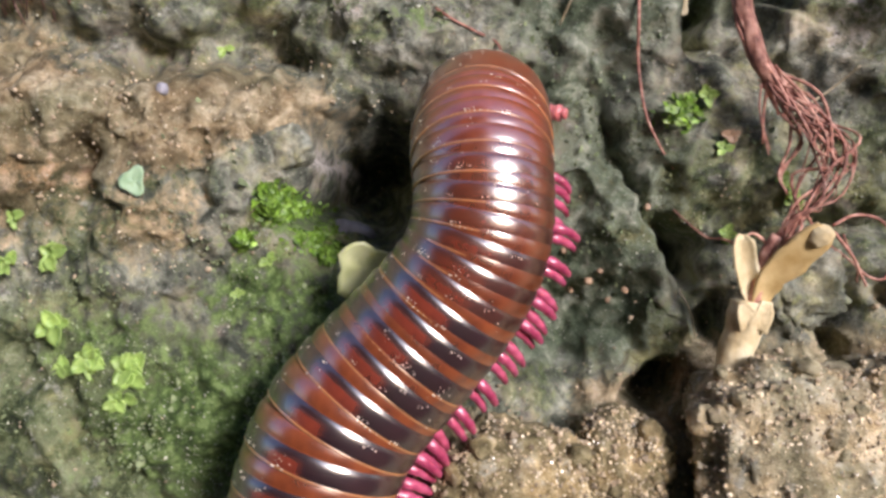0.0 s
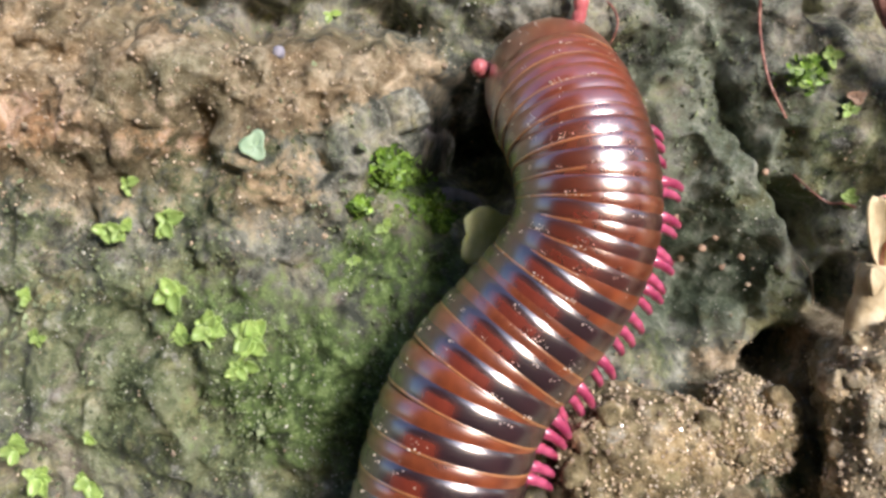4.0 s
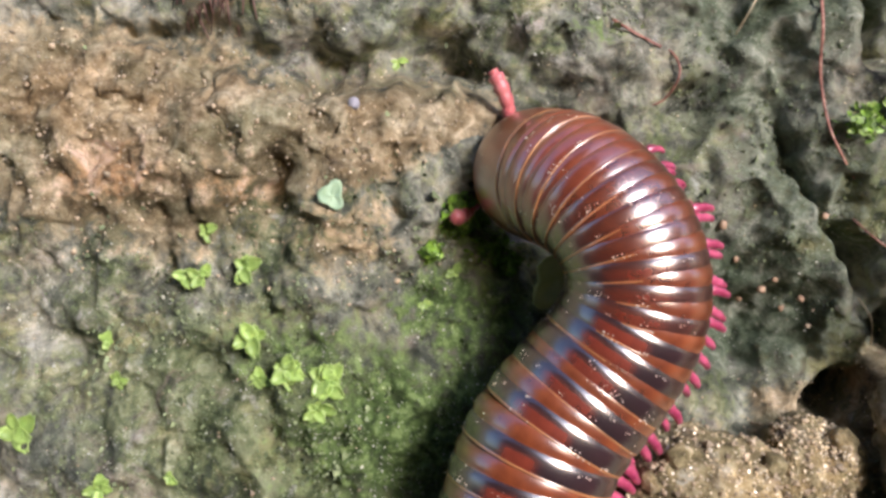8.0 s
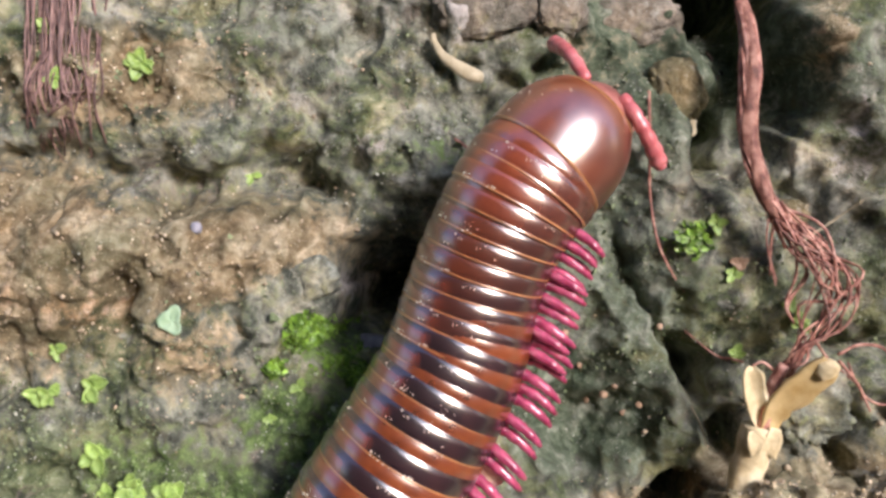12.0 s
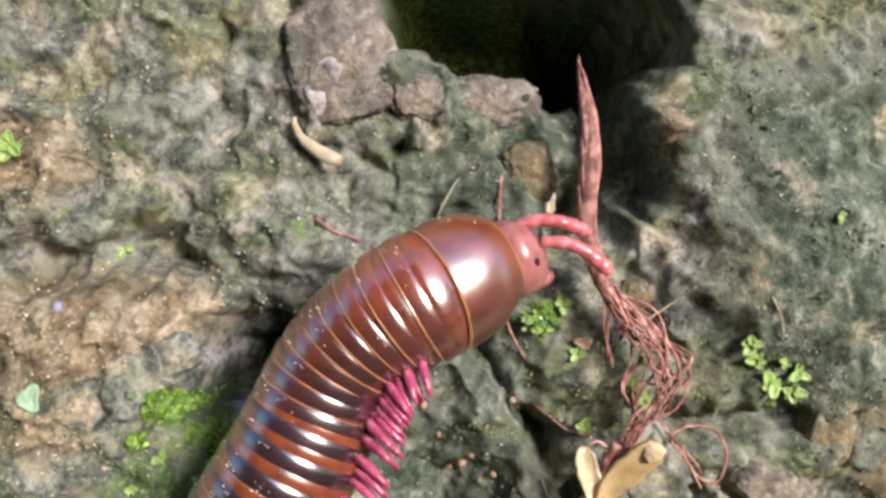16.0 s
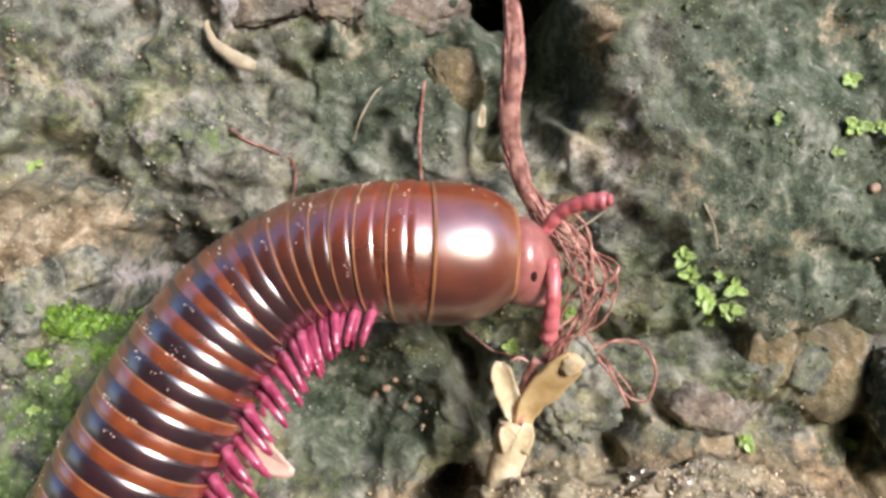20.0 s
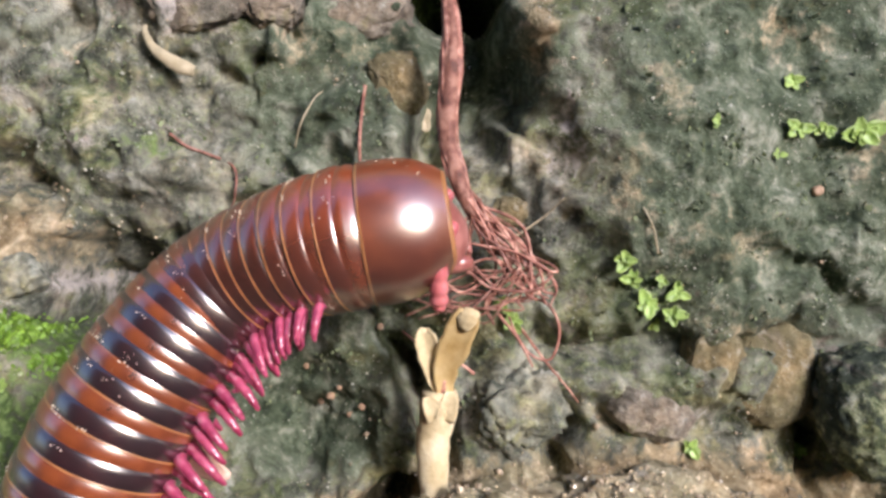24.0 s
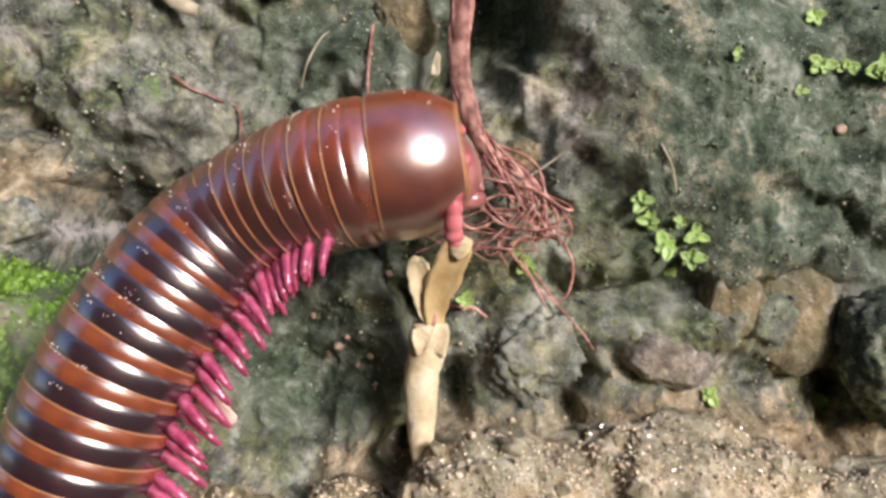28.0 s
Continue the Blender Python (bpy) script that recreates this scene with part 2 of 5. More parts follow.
def ring_material(name, kind, saddle=0.3, ripe=0.0, glow=1.0):
    """The shell of the animal. kind: fore (chestnut front band), hind (dark rear band), rim, collar; saddle: half the angle of the red back on the dark band; ripe: how far the bands of the front rings run together in red-brown; glow: how light that is."""
    m, t, p = material(name, 0.36, 0.85, 0.3)
    p.inputs["Coat Roughness"].default_value, p.inputs["Coat IOR"].default_value = (0.28, 3.5) if kind == "collar" else (0.25, 3.1)
    tc = t.nodes.new("ShaderNodeTexCoord")
    sep = t.nodes.new("ShaderNodeSeparateXYZ")
    t.links.new(tc.outputs["Object"], sep.inputs[0])
    ang = t.nodes.new("ShaderNodeMath")
    ang.operation = 'ARCTAN2'
    t.links.new(sep.outputs["Y"], ang.inputs[0])
    t.links.new(sep.outputs["Z"], ang.inputs[1])
    around = maths(t, 'ABSOLUTE', ang.outputs[0])
    n, fine = noise_node(t, 420, 4), noise_node(t, 5200, 2)
    oi = t.nodes.new("ShaderNodeObjectInfo")
    dark = ramp(t, n, [(0.3, (0.016, 0.005, 0.007)), (0.6, (0.036, 0.010, 0.013)), (0.8, (0.07, 0.018, 0.017))])
    wob = maths(t, 'MULTIPLY', maths(t, 'SUBTRACT', n, 0.5), 0.35)
    edge = maths(t, 'ADD', around, wob)
    if kind == "fore":
        c = ramp(t, n, [(0.3, (0.15, 0.030, 0.008)), (0.55, (0.26, 0.056, 0.013)), (0.75, (0.32, 0.080, 0.020))])
    elif kind == "rim":
        c = ramp(t, n, [(0.3, (0.34, 0.13, 0.045)), (0.7, (0.60, 0.255, 0.09))])
    elif kind == "collar":
        c = ramp(t, n, [(0.3, (0.16, 0.028, 0.008)), (0.55, (0.26, 0.053, 0.013)), (0.75, (0.36, 0.085, 0.02))])
        # the front edge is paler, the flanks are darker
        c = mix(t, step(t, sep.outputs["X"], 5.4 * MM, 7.6 * MM), c, (0.30, 0.075, 0.022))
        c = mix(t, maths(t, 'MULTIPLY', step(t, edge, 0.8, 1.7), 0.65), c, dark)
    else:
        red = ramp(t, n, [(0.3, (0.16, 0.022, 0.010)), (0.7, (0.29, 0.046, 0.018))])
        back = maths(t, 'MULTIPLY', step(t, edge, saddle + 0.14, saddle - 0.02), step(t, sep.outputs["X"], 1.55 * MM, 1.05 * MM))
        c = mix(t, back, dark, red)
    if ripe:
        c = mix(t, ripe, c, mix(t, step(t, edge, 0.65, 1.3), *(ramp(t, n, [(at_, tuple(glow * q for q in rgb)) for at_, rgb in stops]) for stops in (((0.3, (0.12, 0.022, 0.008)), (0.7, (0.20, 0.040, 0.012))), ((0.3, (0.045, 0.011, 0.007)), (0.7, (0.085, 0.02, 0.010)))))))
    r = maths(t, 'ADD', maths(t, 'MULTIPLY', oi.outputs["Random"], 0.3), 0.85)
    h = t.nodes.new("ShaderNodeHueSaturation")
    t.links.new(r, h.inputs["Value"])
    t.links.new(c, h.inputs["Color"])
    t.links.new(h.outputs["Color"], p.inputs["Base Color"])
    t.links.new(maths(t, 'ADD', maths(t, 'MULTIPLY', noise_node(t, 900, 4), 0.2), 0.27), p.inputs["Roughness"])
    # fine pits and lengthwise scratches
    mapping = t.nodes.new("ShaderNodeCombineXYZ")
    t.links.new(maths(t, 'MULTIPLY', sep.outputs["X"], 500.0), mapping.inputs[0])
    t.links.new(maths(t, 'MULTIPLY', ang.outputs[0], 42.0), mapping.inputs[1])
    scratch = t.nodes.new("ShaderNodeTexNoise")
    scratch.inputs["Scale"].default_value, scratch.inputs["Detail"].default_value = 1.0, 3.0
    t.links.new(mapping.outputs[0], scratch.inputs["Vector"])
    relief = maths(t, 'ADD', maths(t, 'ADD', maths(t, 'MULTIPLY', fine, 0.35), n), maths(t, 'MULTIPLY', scratch.outputs["Fac"], 0.5))
    bump(t, p, relief, 0.4, {"hind": 0.075, "collar": 0.04}.get(kind, 0.05))
    return m


ROCK = rock_material()
SOIL = rock_material("crumbly_soil", [(0.36, (0.12, 0.096, 0.060)), (0.45, (0.28, 0.235, 0.145)), (0.53, (0.46, 0.395, 0.265)), (0.64, (0.74, 0.66, 0.50))], 0.78)
DARK_SOIL = rock_material("dark_soil", [(0.36, (0.07, 0.054, 0.028)), (0.45, (0.19, 0.15, 0.078)), (0.54, (0.35, 0.29, 0.165)), (0.65, (0.58, 0.51, 0.34))], 0.75)
GREY = rock_material("grey_stone", [(0.37, (0.07, 0.080, 0.064)), (0.46, (0.18, 0.19, 0.155)), (0.54, (0.31, 0.32, 0.265)), (0.64, (0.58, 0.57, 0.49))], 0.55)
BROWN = rock_material("brown_stone", [(0.3, (0.08, 0.068, 0.036)), (0.5, (0.20, 0.17, 0.095)), (0.7, (0.40, 0.34, 0.22))], 0.72)
PINKISH = rock_material("pinkish_stone", [(0.38, (0.10, 0.088, 0.070)), (0.5, (0.22, 0.195, 0.16)), (0.62, (0.40, 0.36, 0.305))], 0.66)
DARK = rock_material("dark_stone", [(0.3, (0.02, 0.028, 0.02)), (0.5, (0.06, 0.075, 0.055)), (0.75, (0.20, 0.21, 0.18))], 0.45)
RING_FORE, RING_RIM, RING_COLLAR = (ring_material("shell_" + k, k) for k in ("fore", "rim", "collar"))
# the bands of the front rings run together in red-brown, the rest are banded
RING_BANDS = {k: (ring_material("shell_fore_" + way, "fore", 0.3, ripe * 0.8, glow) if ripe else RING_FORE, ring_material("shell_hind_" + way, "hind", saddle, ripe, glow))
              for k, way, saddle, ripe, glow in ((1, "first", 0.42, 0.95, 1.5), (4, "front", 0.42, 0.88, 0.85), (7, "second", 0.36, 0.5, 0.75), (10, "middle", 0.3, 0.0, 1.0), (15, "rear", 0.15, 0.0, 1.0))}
LEG = plain("leg_pink", [(0.34, (0.26, 0.020, 0.062)), (0.66, (0.56, 0.11, 0.20))], 600, 0.28, 0.5, 0.03, translucent=0.25)
HORN = plain("antenna_red", [(0.3, (0.42, 0.07, 0.075)), (0.7, (0.66, 0.22, 0.22))], 600, 0.35, 0.3, 0.03, translucent=0.2)
HEAD = plain("head_shell", [(0.3, (0.26, 0.075, 0.062)), (0.7, (0.48, 0.20, 0.17))], 500, 0.3, 0.6, 0.04)
EYE = plain("eye_black", [(0.3, (0.03, 0.012, 0.01)), (0.7, (0.07, 0.03, 0.025))], 900, 0.2, 0.5, 0.05)
DUST = plain("dust_grain", [(0.3, (0.55, 0.42, 0.30)), (0.7, (0.85, 0.76, 0.62))], 2000, 0.7, 0, 0)
GRAIN = plain("soil_grain", [(0.3, (0.46, 0.34, 0.19)), (0.5, (0.70, 0.57, 0.37)), (0.75, (0.90, 0.83, 0.68))], 900, 0.2, 0.8, 0, random_tint=0.5)
CRUMB = plain("dark_crumb", [(0.3, (0.26, 0.19, 0.12)), (0.7, (0.52, 0.42, 0.29))], 1500, 0.85, 0, 0.06, random_tint=0.4)
GRIT = plain("pale_grit", [(0.3, (0.26, 0.27, 0.20)), (0.5, (0.42, 0.42, 0.34)), (0.75, (0.64, 0.62, 0.53))], 900, 0.3, 0.5, 0, random_tint=0.5)
MOSS = plain("moss_leaf", [(0.3, (0.07, 0.15, 0.015)), (0.7, (0.24, 0.40, 0.05))], 900, 0.5, 0, 0, random_tint=0.45, translucent=0.2)
FUZZ = plain("green_film", [(0.3, (0.08, 0.105, 0.045)), (0.7, (0.26, 0.31, 0.16))], 900, 0.7, 0, 0, random_tint=0.5)
LOBE = plain("liverwort_lobe", [(0.3, (0.16, 0.30, 0.05)), (0.7, (0.38, 0.50, 0.15))], 700, 0.45, 0.1, 0.04, random_tint=0.2, translucent=0.3)
PALE_LEAF = plain("pale_leaf", [(0.3, (0.42, 0.46, 0.20)), (0.7, (0.62, 0.62, 0.36))], 500, 0.55, 0.1, 0.05, translucent=0.4)
CREAM = plain("cream_leaf", [(0.3, (0.60, 0.36, 0.27)), (0.7, (0.80, 0.56, 0.44))], 500, 0.5, 0.1, 0.05, translucent=0.2)
MINT_LEAF = plain("mint_leaf", [(0.3, (0.24, 0.38, 0.22)), (0.7, (0.40, 0.52, 0.34))], 500, 0.55, 0, 0.05, translucent=0.2)
ROOT = plain("root_brown", [(0.34, (0.16, 0.06, 0.042)), (0.5, (0.34, 0.14, 0.10)), (0.66, (0.58, 0.33, 0.25))], 900, 0.6, 0.1, 0.06, random_tint=0.3)
ROOT_CORE = plain("root_core", [(0.36, (0.11, 0.04, 0.028)), (0.5, (0.22, 0.09, 0.062)), (0.64, (0.36, 0.18, 0.13))], 700, 0.7, 0.0, 0.2)
HAIR_ROOT = plain("hair_root", [(0.3, (0.10, 0.05, 0.045)), (0.7, (0.30, 0.18, 0.15))], 900, 0.6, 0.1, 0.0, random_tint=0.4)
STEM = plain("dry_stem", [(0.25, (0.40, 0.29, 0.14)), (0.5, (0.66, 0.54, 0.32)), (0.75, (0.86, 0.78, 0.58))], 380, 0.6, 0.05, 0.3)
BUD_IN = plain("bud_scale", [(0.3, (0.42, 0.27, 0.09)), (0.7, (0.66, 0.50, 0.25))], 400, 0.5, 0.1, 0.15)
TWIG = plain("pale_twig", [(0.3, (0.34, 0.28, 0.17)), (0.7, (0.56, 0.48, 0.33))], 700, 0.6, 0, 0.06)
LILAC = plain("lilac_stone", [(0.3, (0.18, 0.175, 0.20)), (0.7, (0.36, 0.35, 0.40))], 800, 0.6, 0, 0.05)
SEED = plain("orange_seed", [(0.3, (0.26, 0.15, 0.085)), (0.7, (0.42, 0.28, 0.18))], 800, 0.5, 0, 0.05)
BEAD = plain("black_bead", [(0.3, (0.008, 0.008, 0.008)), (0.7, (0.02, 0.02, 0.018))], 900, 0.12, 0.6, 0)
GROUND = plain("litter_ground", [(0.3, (0.04, 0.03, 0.02)), (0.7, (0.13, 0.10, 0.065))], 9, 0.9, 0, 5)
# green of the unseen screen added behind the viewer
SCREEN_GREEN = plain("hedge_leaf", [(0.3, (0.03, 0.045, 0.02)), (0.7, (0.08, 0.12, 0.05))], 9, 0.6, 0, 0, random_tint=0.4)

# ---- the rock wall ----
# bumps and hollows: x, z, half width, half height, turn in degrees, height (to the viewer), squareness
LUMPS = (
    (-30, 13, 20, 7, 2, 3.2, 3), (-27, 4, 10, 5, 12, 2.6, 3), (-48, 13, 16, 9, -8, 2.4, 3),
    (-33, 32, 20, 7, 6, 1.8, 2), (-12, 30, 10, 6, -20, 1.8, 3), (-4, 24, 7, 4.5, -8, 2.2, 3), (-30, -14, 26, 12, -14, 3.0, 2),
    (-58, -22, 18, 14, 0, 2.2, 2), (4, 40, 8, 7, 12, 2.4, 4), (15, 34, 8, 7, 0, 1.6, 3), (12, 37, 3, 2.4, 0, 1.6, 4),
    (19, 26, 5, 5, 30, 1.5, 3), (26, 14.5, 8, 6.5, -18, 2.4, 4), (14, 6, 6, 5, 0, -1.0, 2))
LUMPS_B = (
    (33, -20, 9.5, 9.5, 0, 3.0, 3), (19, -20, 5.2, 5.6, 10, 2.0, 3), (5, -23, 8, 6, -12, 2.4, 3), (16, -33, 16, 8, 0, 3.5, 3),
    (36, -2, 4.6, 4.2, -28, 1.2, 4), (44, 0, 5, 3, -20, 2.0, 3), (53, -1, 6, 4, 12, 1.6, 4), (62, 1.5, 6.5, 5.5, 0, 1.0, 4), (55, 2, 4, 4.4, 0, 0.8, 4),
    (71.5, -3, 5.2, 7, 12, 1.6, 4), (50, -15, 15, 8, -5, 2.2, 3), (70, -20, 14, 9, 0, 2.2, 3), (48.5, 30, 11.5, 26, 8, 4.2, 4), (62, 20, 26, 16, -6, 3.4, 3),
    # last lump is an unseen ledge, added to shade the top crevice
    (80, 34, 18, 16, 0, 3.0, 3), (22, -1, 4.5, 4, 0, 1.2, 3), (27, 57.5, 27, 3.6, 0, 5, 4))
HOLLOWS = (
    (-7.6, 8.2, 4.4, 7, -10, -16, 2), (-11, 7.5, 6, 1.8, 22, -9, 2), (-31, 21.6, 9, 2.4, 4, -6, 2), (-17, 22, 6, 2.4, -14, -6, 2), (-37.5, 9, 1.7, 4.2, 8, -4.5, 2), (-24, 8, 1.3, 4, 8, -2.5, 2),
    (-48, 24, 7, 2, 0, -3, 2), (22.8, -14, 2.0, 3.0, -10, -11, 2), (24.4, 1.8, 1.8, 3.4, 4, -11, 2), (26.6, -6.5, 1.6, 3.6, 0, -6, 2),
    (26.6, 27, 1.9, 3.6, 0, -12, 2), (31.4, 36, 4.2, 12, 3, -8.0, 4), (35, 19, 2.2, 8, 12, -1.5, 2))
HOLLOWS_B = (
    (21, 49.6, 14, 5.8, -2, -34, 6), (33, 46.5, 4.6, 5.0, 0, -26, 3), (32, 41.0, 2.6, 6.0, 6, -9, 2), (12, 38.5, 1.2, 2.2, 0, -4, 2), (21, 40, 10, 6.5, 0, -4, 3), (9, 33, 0.9, 1.2, 0, -3, 2), (52, 4.5, 13, 1.4, -3, -4, 2),
    (65.8, -4, 1.4, 7.5, 14, -7, 2), (58.6, 1.5, 0.8, 5, -16, -2.5, 2), (41, -7, 1.2, 5, 24, -5, 2), (14, -13, 3, 4, 30, -4, 2), (13, -6, 7.5, 7, 0, -7, 2), (19.5, 9, 1.0, 7, 30, -3, 2),
    (-57.5, -9.5, 3.2, 2.6, 0, -2.5, 2), (-38, 7, 2.4, 1.2, 20, -2, 2), (2, 11, 8, 7, 0, -2.5, 2), (3, -8, 11, 6, 50, -2.0, 2), (14, 17, 8, 5, 0, -1.5, 2), (70, 10, 9, 1.2, -14, -2.2, 2))


def blob(x, z, cx, cz, rx, rz, turn, power):
    c, s = math.cos(radians(turn)), math.sin(radians(turn))
    u, v = (c * (x - cx) + s * (z - cz)) / rx, (-s * (x - cx) + c * (z - cz)) / rz
    return np.exp(-(np.abs(u) ** power + np.abs(v) ** power))


def height(x, z):
    """How far the rock stands out of the wall's mean plane at x, z."""
    x, z = np.asarray(x, float), np.asarray(z, float)
    wx, wz = x + 1.6 * fbm(x, z, 7, 3, 91), z + 1.6 * fbm(x, z, 7, 3, 92)
    h = 1.1 * fbm(x, z, 26, 2, 1) - 0.8 - 3.4 * blob(x, z, 4, 31, 24, 15, 0, 2)
    for cx, cz, rx, rz, turn, up, power in LUMPS + LUMPS_B:
        h = h + up * blob(wx, wz, cx, cz, rx, rz, turn, power)
    for cx, cz, rx, rz, turn, up, power in HOLLOWS + HOLLOWS_B:
        h = h + up * blob(wx, wz, cx, cz, rx, rz, turn, power)
    calm = 1 - 0.35 * blob(x, z, 64, 24, 26, 22, 0, 4)
    ridge = 1 - np.abs(fbm(x, z, 9, 3, 31))
    h = h + calm * (1.5 * (ridge - 0.75) + 1.05 * fbm(x, z, 5, 3, 11) + 0.42 * fbm(x, z, 1.9, 2, 17) + 0.13 * fbm(x, z, 0.8, 2, 23))
    soil = soil_mask(x, z)
    h = h + soil * (0.9 * (0.6 - np.abs(fbm(x + 0.6 * z, 1.7 * z, 5.5, 3, 45))) + 0.5 * np.abs(fbm(x, z, 1.5, 2, 41)) + 0.28 * np.abs(fbm(x, z, 0.7, 2, 43)))
    return h


def soil_mask(x, z):
    m = 0
    for cx, cz, rx, rz, turn, power, most in ((-30, 14, 21, 6.5, 2, 3, 1), (-28, 4, 9, 6, 12, 3, 0.55), (-52, 14, 20, 12, -8, 3, 1), (33, -17, 10, 9.5, 0, 4, 1), (19, -18, 6, 6, 0, 3, 1),
                                              (5, -22, 9, 7, -10, 3, 1), (16, -33, 30, 9, 0, 3, 1), (52, -15, 18, 9, -4, 3, 1), (72, -20, 16, 11, 0, 3, 1), (-38, 33, 16, 6, 0, 2, 1)):
        m = np.maximum(m, most * blob(x, z, cx, cz, rx, rz, turn, power))
    return m * (1 - 0.9 * blob(x, z, -17.5, 8.0, 5.5, 4.5, 10, 3))


def grid_mesh(x0, x1, z0, z1, nx, nz):
    xs, zs = np.linspace(x0, x1, nx), np.linspace(z0, z1, nz)
    X, Z = np.meshgrid(xs, zs)
    X, Z = X.ravel(), Z.ravel()
    idx = np.arange(nx * nz).reshape(nz, nx)
    f = np.stack([idx[:-1, :-1], idx[:-1, 1:], idx[1:, 1:], idx[1:, :-1]], -1).reshape(-1, 4)
    return X, Z, f


def wall_sheet(name, x0, x1, z0, z1, nx, nz, label, hole=None):
    X, Z, f = grid_mesh(x0, x1, z0, z1, nx, nz)
    if hole:
        cx, cz = X[f].mean(1), Z[f].mean(1)
        f = f[~((cx > hole[0]) & (cx < hole[1]) & (cz > hole[2]) & (cz < hole[3]))]
    H = height(X, Z)
    # small overhangs: the surface leans with its own relief
    verts = np.stack([X + 0.5 * fbm(X, Z, 2.6, 2, 61), -H, Z + 0.5 * fbm(X, Z, 2.6, 2, 67) - 0.12 * np.clip(H, -4, 6)], -1)
    if hole:
        verts[:, 0], verts[:, 2] = X, Z
    me = bpy.data.meshes.new(name)
    me.vertices.add(len(verts))
    me.vertices.foreach_set("co", (verts * MM).ravel())
    me.loops.add(f.size)
    me.loops.foreach_set("vertex_index", f.ravel())
    me.polygons.add(len(f))
    me.polygons.foreach_set("loop_start", np.arange(len(f)) * 4)
    me.polygons.foreach_set("use_smooth", np.ones(len(f), bool))
    me.update(calc_edges=True)
    me.materials.append(ROCK)
    masks = {
        "soil": np.maximum.reduce([soil_mask(X, Z), 0.42 * blob(X, Z, 17, 35, 14, 6, 0, 2), 0.4 * blob(X, Z, -6, 33, 12, 6, 0, 2), 0.4 * blob(X, Z, 46, -5, 9, 5, 0, 2), 0.5 * blob(X, Z, 47, 21, 4.5, 8, 0, 2), 0.6 * blob(X, Z, 38.5, 37, 2.6, 9, 0, 2), 0.46 * blob(X, Z, 56, 15, 9, 7, 20, 2), 0.44 * blob(X, Z, 74, 24, 7, 9, -20, 2), 0.44 * blob(X, Z, 51, 31, 5, 8, 0, 2), 0.44 * blob(X, Z, 64, 36, 9, 5, 0, 2), 0.5 * blob(X, Z, 60, 6, 10, 4, 0, 2)]),
        "ochre": np.maximum(blob(X, Z, -53, 10, 9, 5, 0, 2), 0.8 * blob(X, Z, -40, 9, 6, 5, 0, 2)) * 0.62,
        # the last blob greens the top crevice and puts its shade into the colour
        "moss": np.maximum.reduce([blob(X, Z, -15, 4, 5, 4, -20, 2) * 0.62, 0.66 * blob(X, Z, -17, -5, 12, 8, -30, 2), 0.56 * blob(X, Z, -33, -8, 12, 7, 0, 2), 0.78 * blob(X, Z, -23, -16, 16, 11, 0, 2),
                                   0.45 * blob(X, Z, 50, 9, 6, 6, 0, 2), 0.45 * blob(X, Z, 25, 15, 5, 5, 0, 2), 0.5 * blob(X, Z, -3, 25, 5, 3, 0, 2), 0.85 * blob(X, Z, 21, 50.5, 15, 5.4, -2, 6)]),
        "algae": np.maximum.reduce([0.8 * blob(X, Z, -32, -16, 30, 14, -10, 3), 0.62 * blob(X, Z, 62, 24, 24, 22, 0, 3), 0.5 * blob(X, Z, 10, 14, 14, 14, 0, 2), 0.5 * blob(X, Z, 17, -4, 9, 7, 0, 2)]),
        # dark green rock at the right; elsewhere partly shade of recesses put into colour
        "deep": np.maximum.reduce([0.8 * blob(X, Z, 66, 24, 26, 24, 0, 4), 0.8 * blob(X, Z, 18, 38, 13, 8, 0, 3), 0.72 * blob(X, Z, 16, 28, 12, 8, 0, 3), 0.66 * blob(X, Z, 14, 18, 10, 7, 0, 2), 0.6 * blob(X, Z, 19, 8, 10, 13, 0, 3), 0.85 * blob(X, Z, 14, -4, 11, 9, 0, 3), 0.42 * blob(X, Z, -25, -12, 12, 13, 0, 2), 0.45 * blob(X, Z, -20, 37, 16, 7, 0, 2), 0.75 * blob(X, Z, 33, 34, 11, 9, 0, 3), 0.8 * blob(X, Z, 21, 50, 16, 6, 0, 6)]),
        "pale": np.maximum.reduce([0.75 * blob(X, Z, 3, 41, 6, 5, 0, 3), 0.6 * blob(X, Z, -10, 25, 3, 2.4, 0, 2), 0.6 * blob(X, Z, -12.5, 10, 4, 3, 0, 2), 0.55 * blob(X, Z, 38, -2, 3, 3, 0, 2),
                                   # last blob: paler left soil, with its stronger sunlight put into the colour
                                   0.5 * blob(X, Z, 54, -3, 6, 3, 0, 2), 0.5 * blob(X, Z, 41, 26, 3, 10, 0, 2), 0.36 * blob(X, Z, -56, 6, 17, 24, 0, 3)])}
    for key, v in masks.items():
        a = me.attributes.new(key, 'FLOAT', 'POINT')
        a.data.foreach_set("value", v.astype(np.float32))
    return tagged(new(name, me), label, "rock face", kind="structure")


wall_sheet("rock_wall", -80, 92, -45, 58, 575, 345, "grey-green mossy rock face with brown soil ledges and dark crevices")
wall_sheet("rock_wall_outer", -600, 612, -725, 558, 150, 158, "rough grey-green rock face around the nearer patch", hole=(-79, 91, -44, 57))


def surface(x, z):
    """The rock's surface point seen at x, z."""
    return -float(height(np.array([x]), np.array([z]))[0])


# ---- the millipede ----
RING_COUNT = 42
CONTROL = (-3, 0, 2, 4, 6, 8, 10, 12, 14, 17)
BODY_ROWS = {}


def body_at(t, *points):
    BODY_ROWS[t] = np.array(points, float)


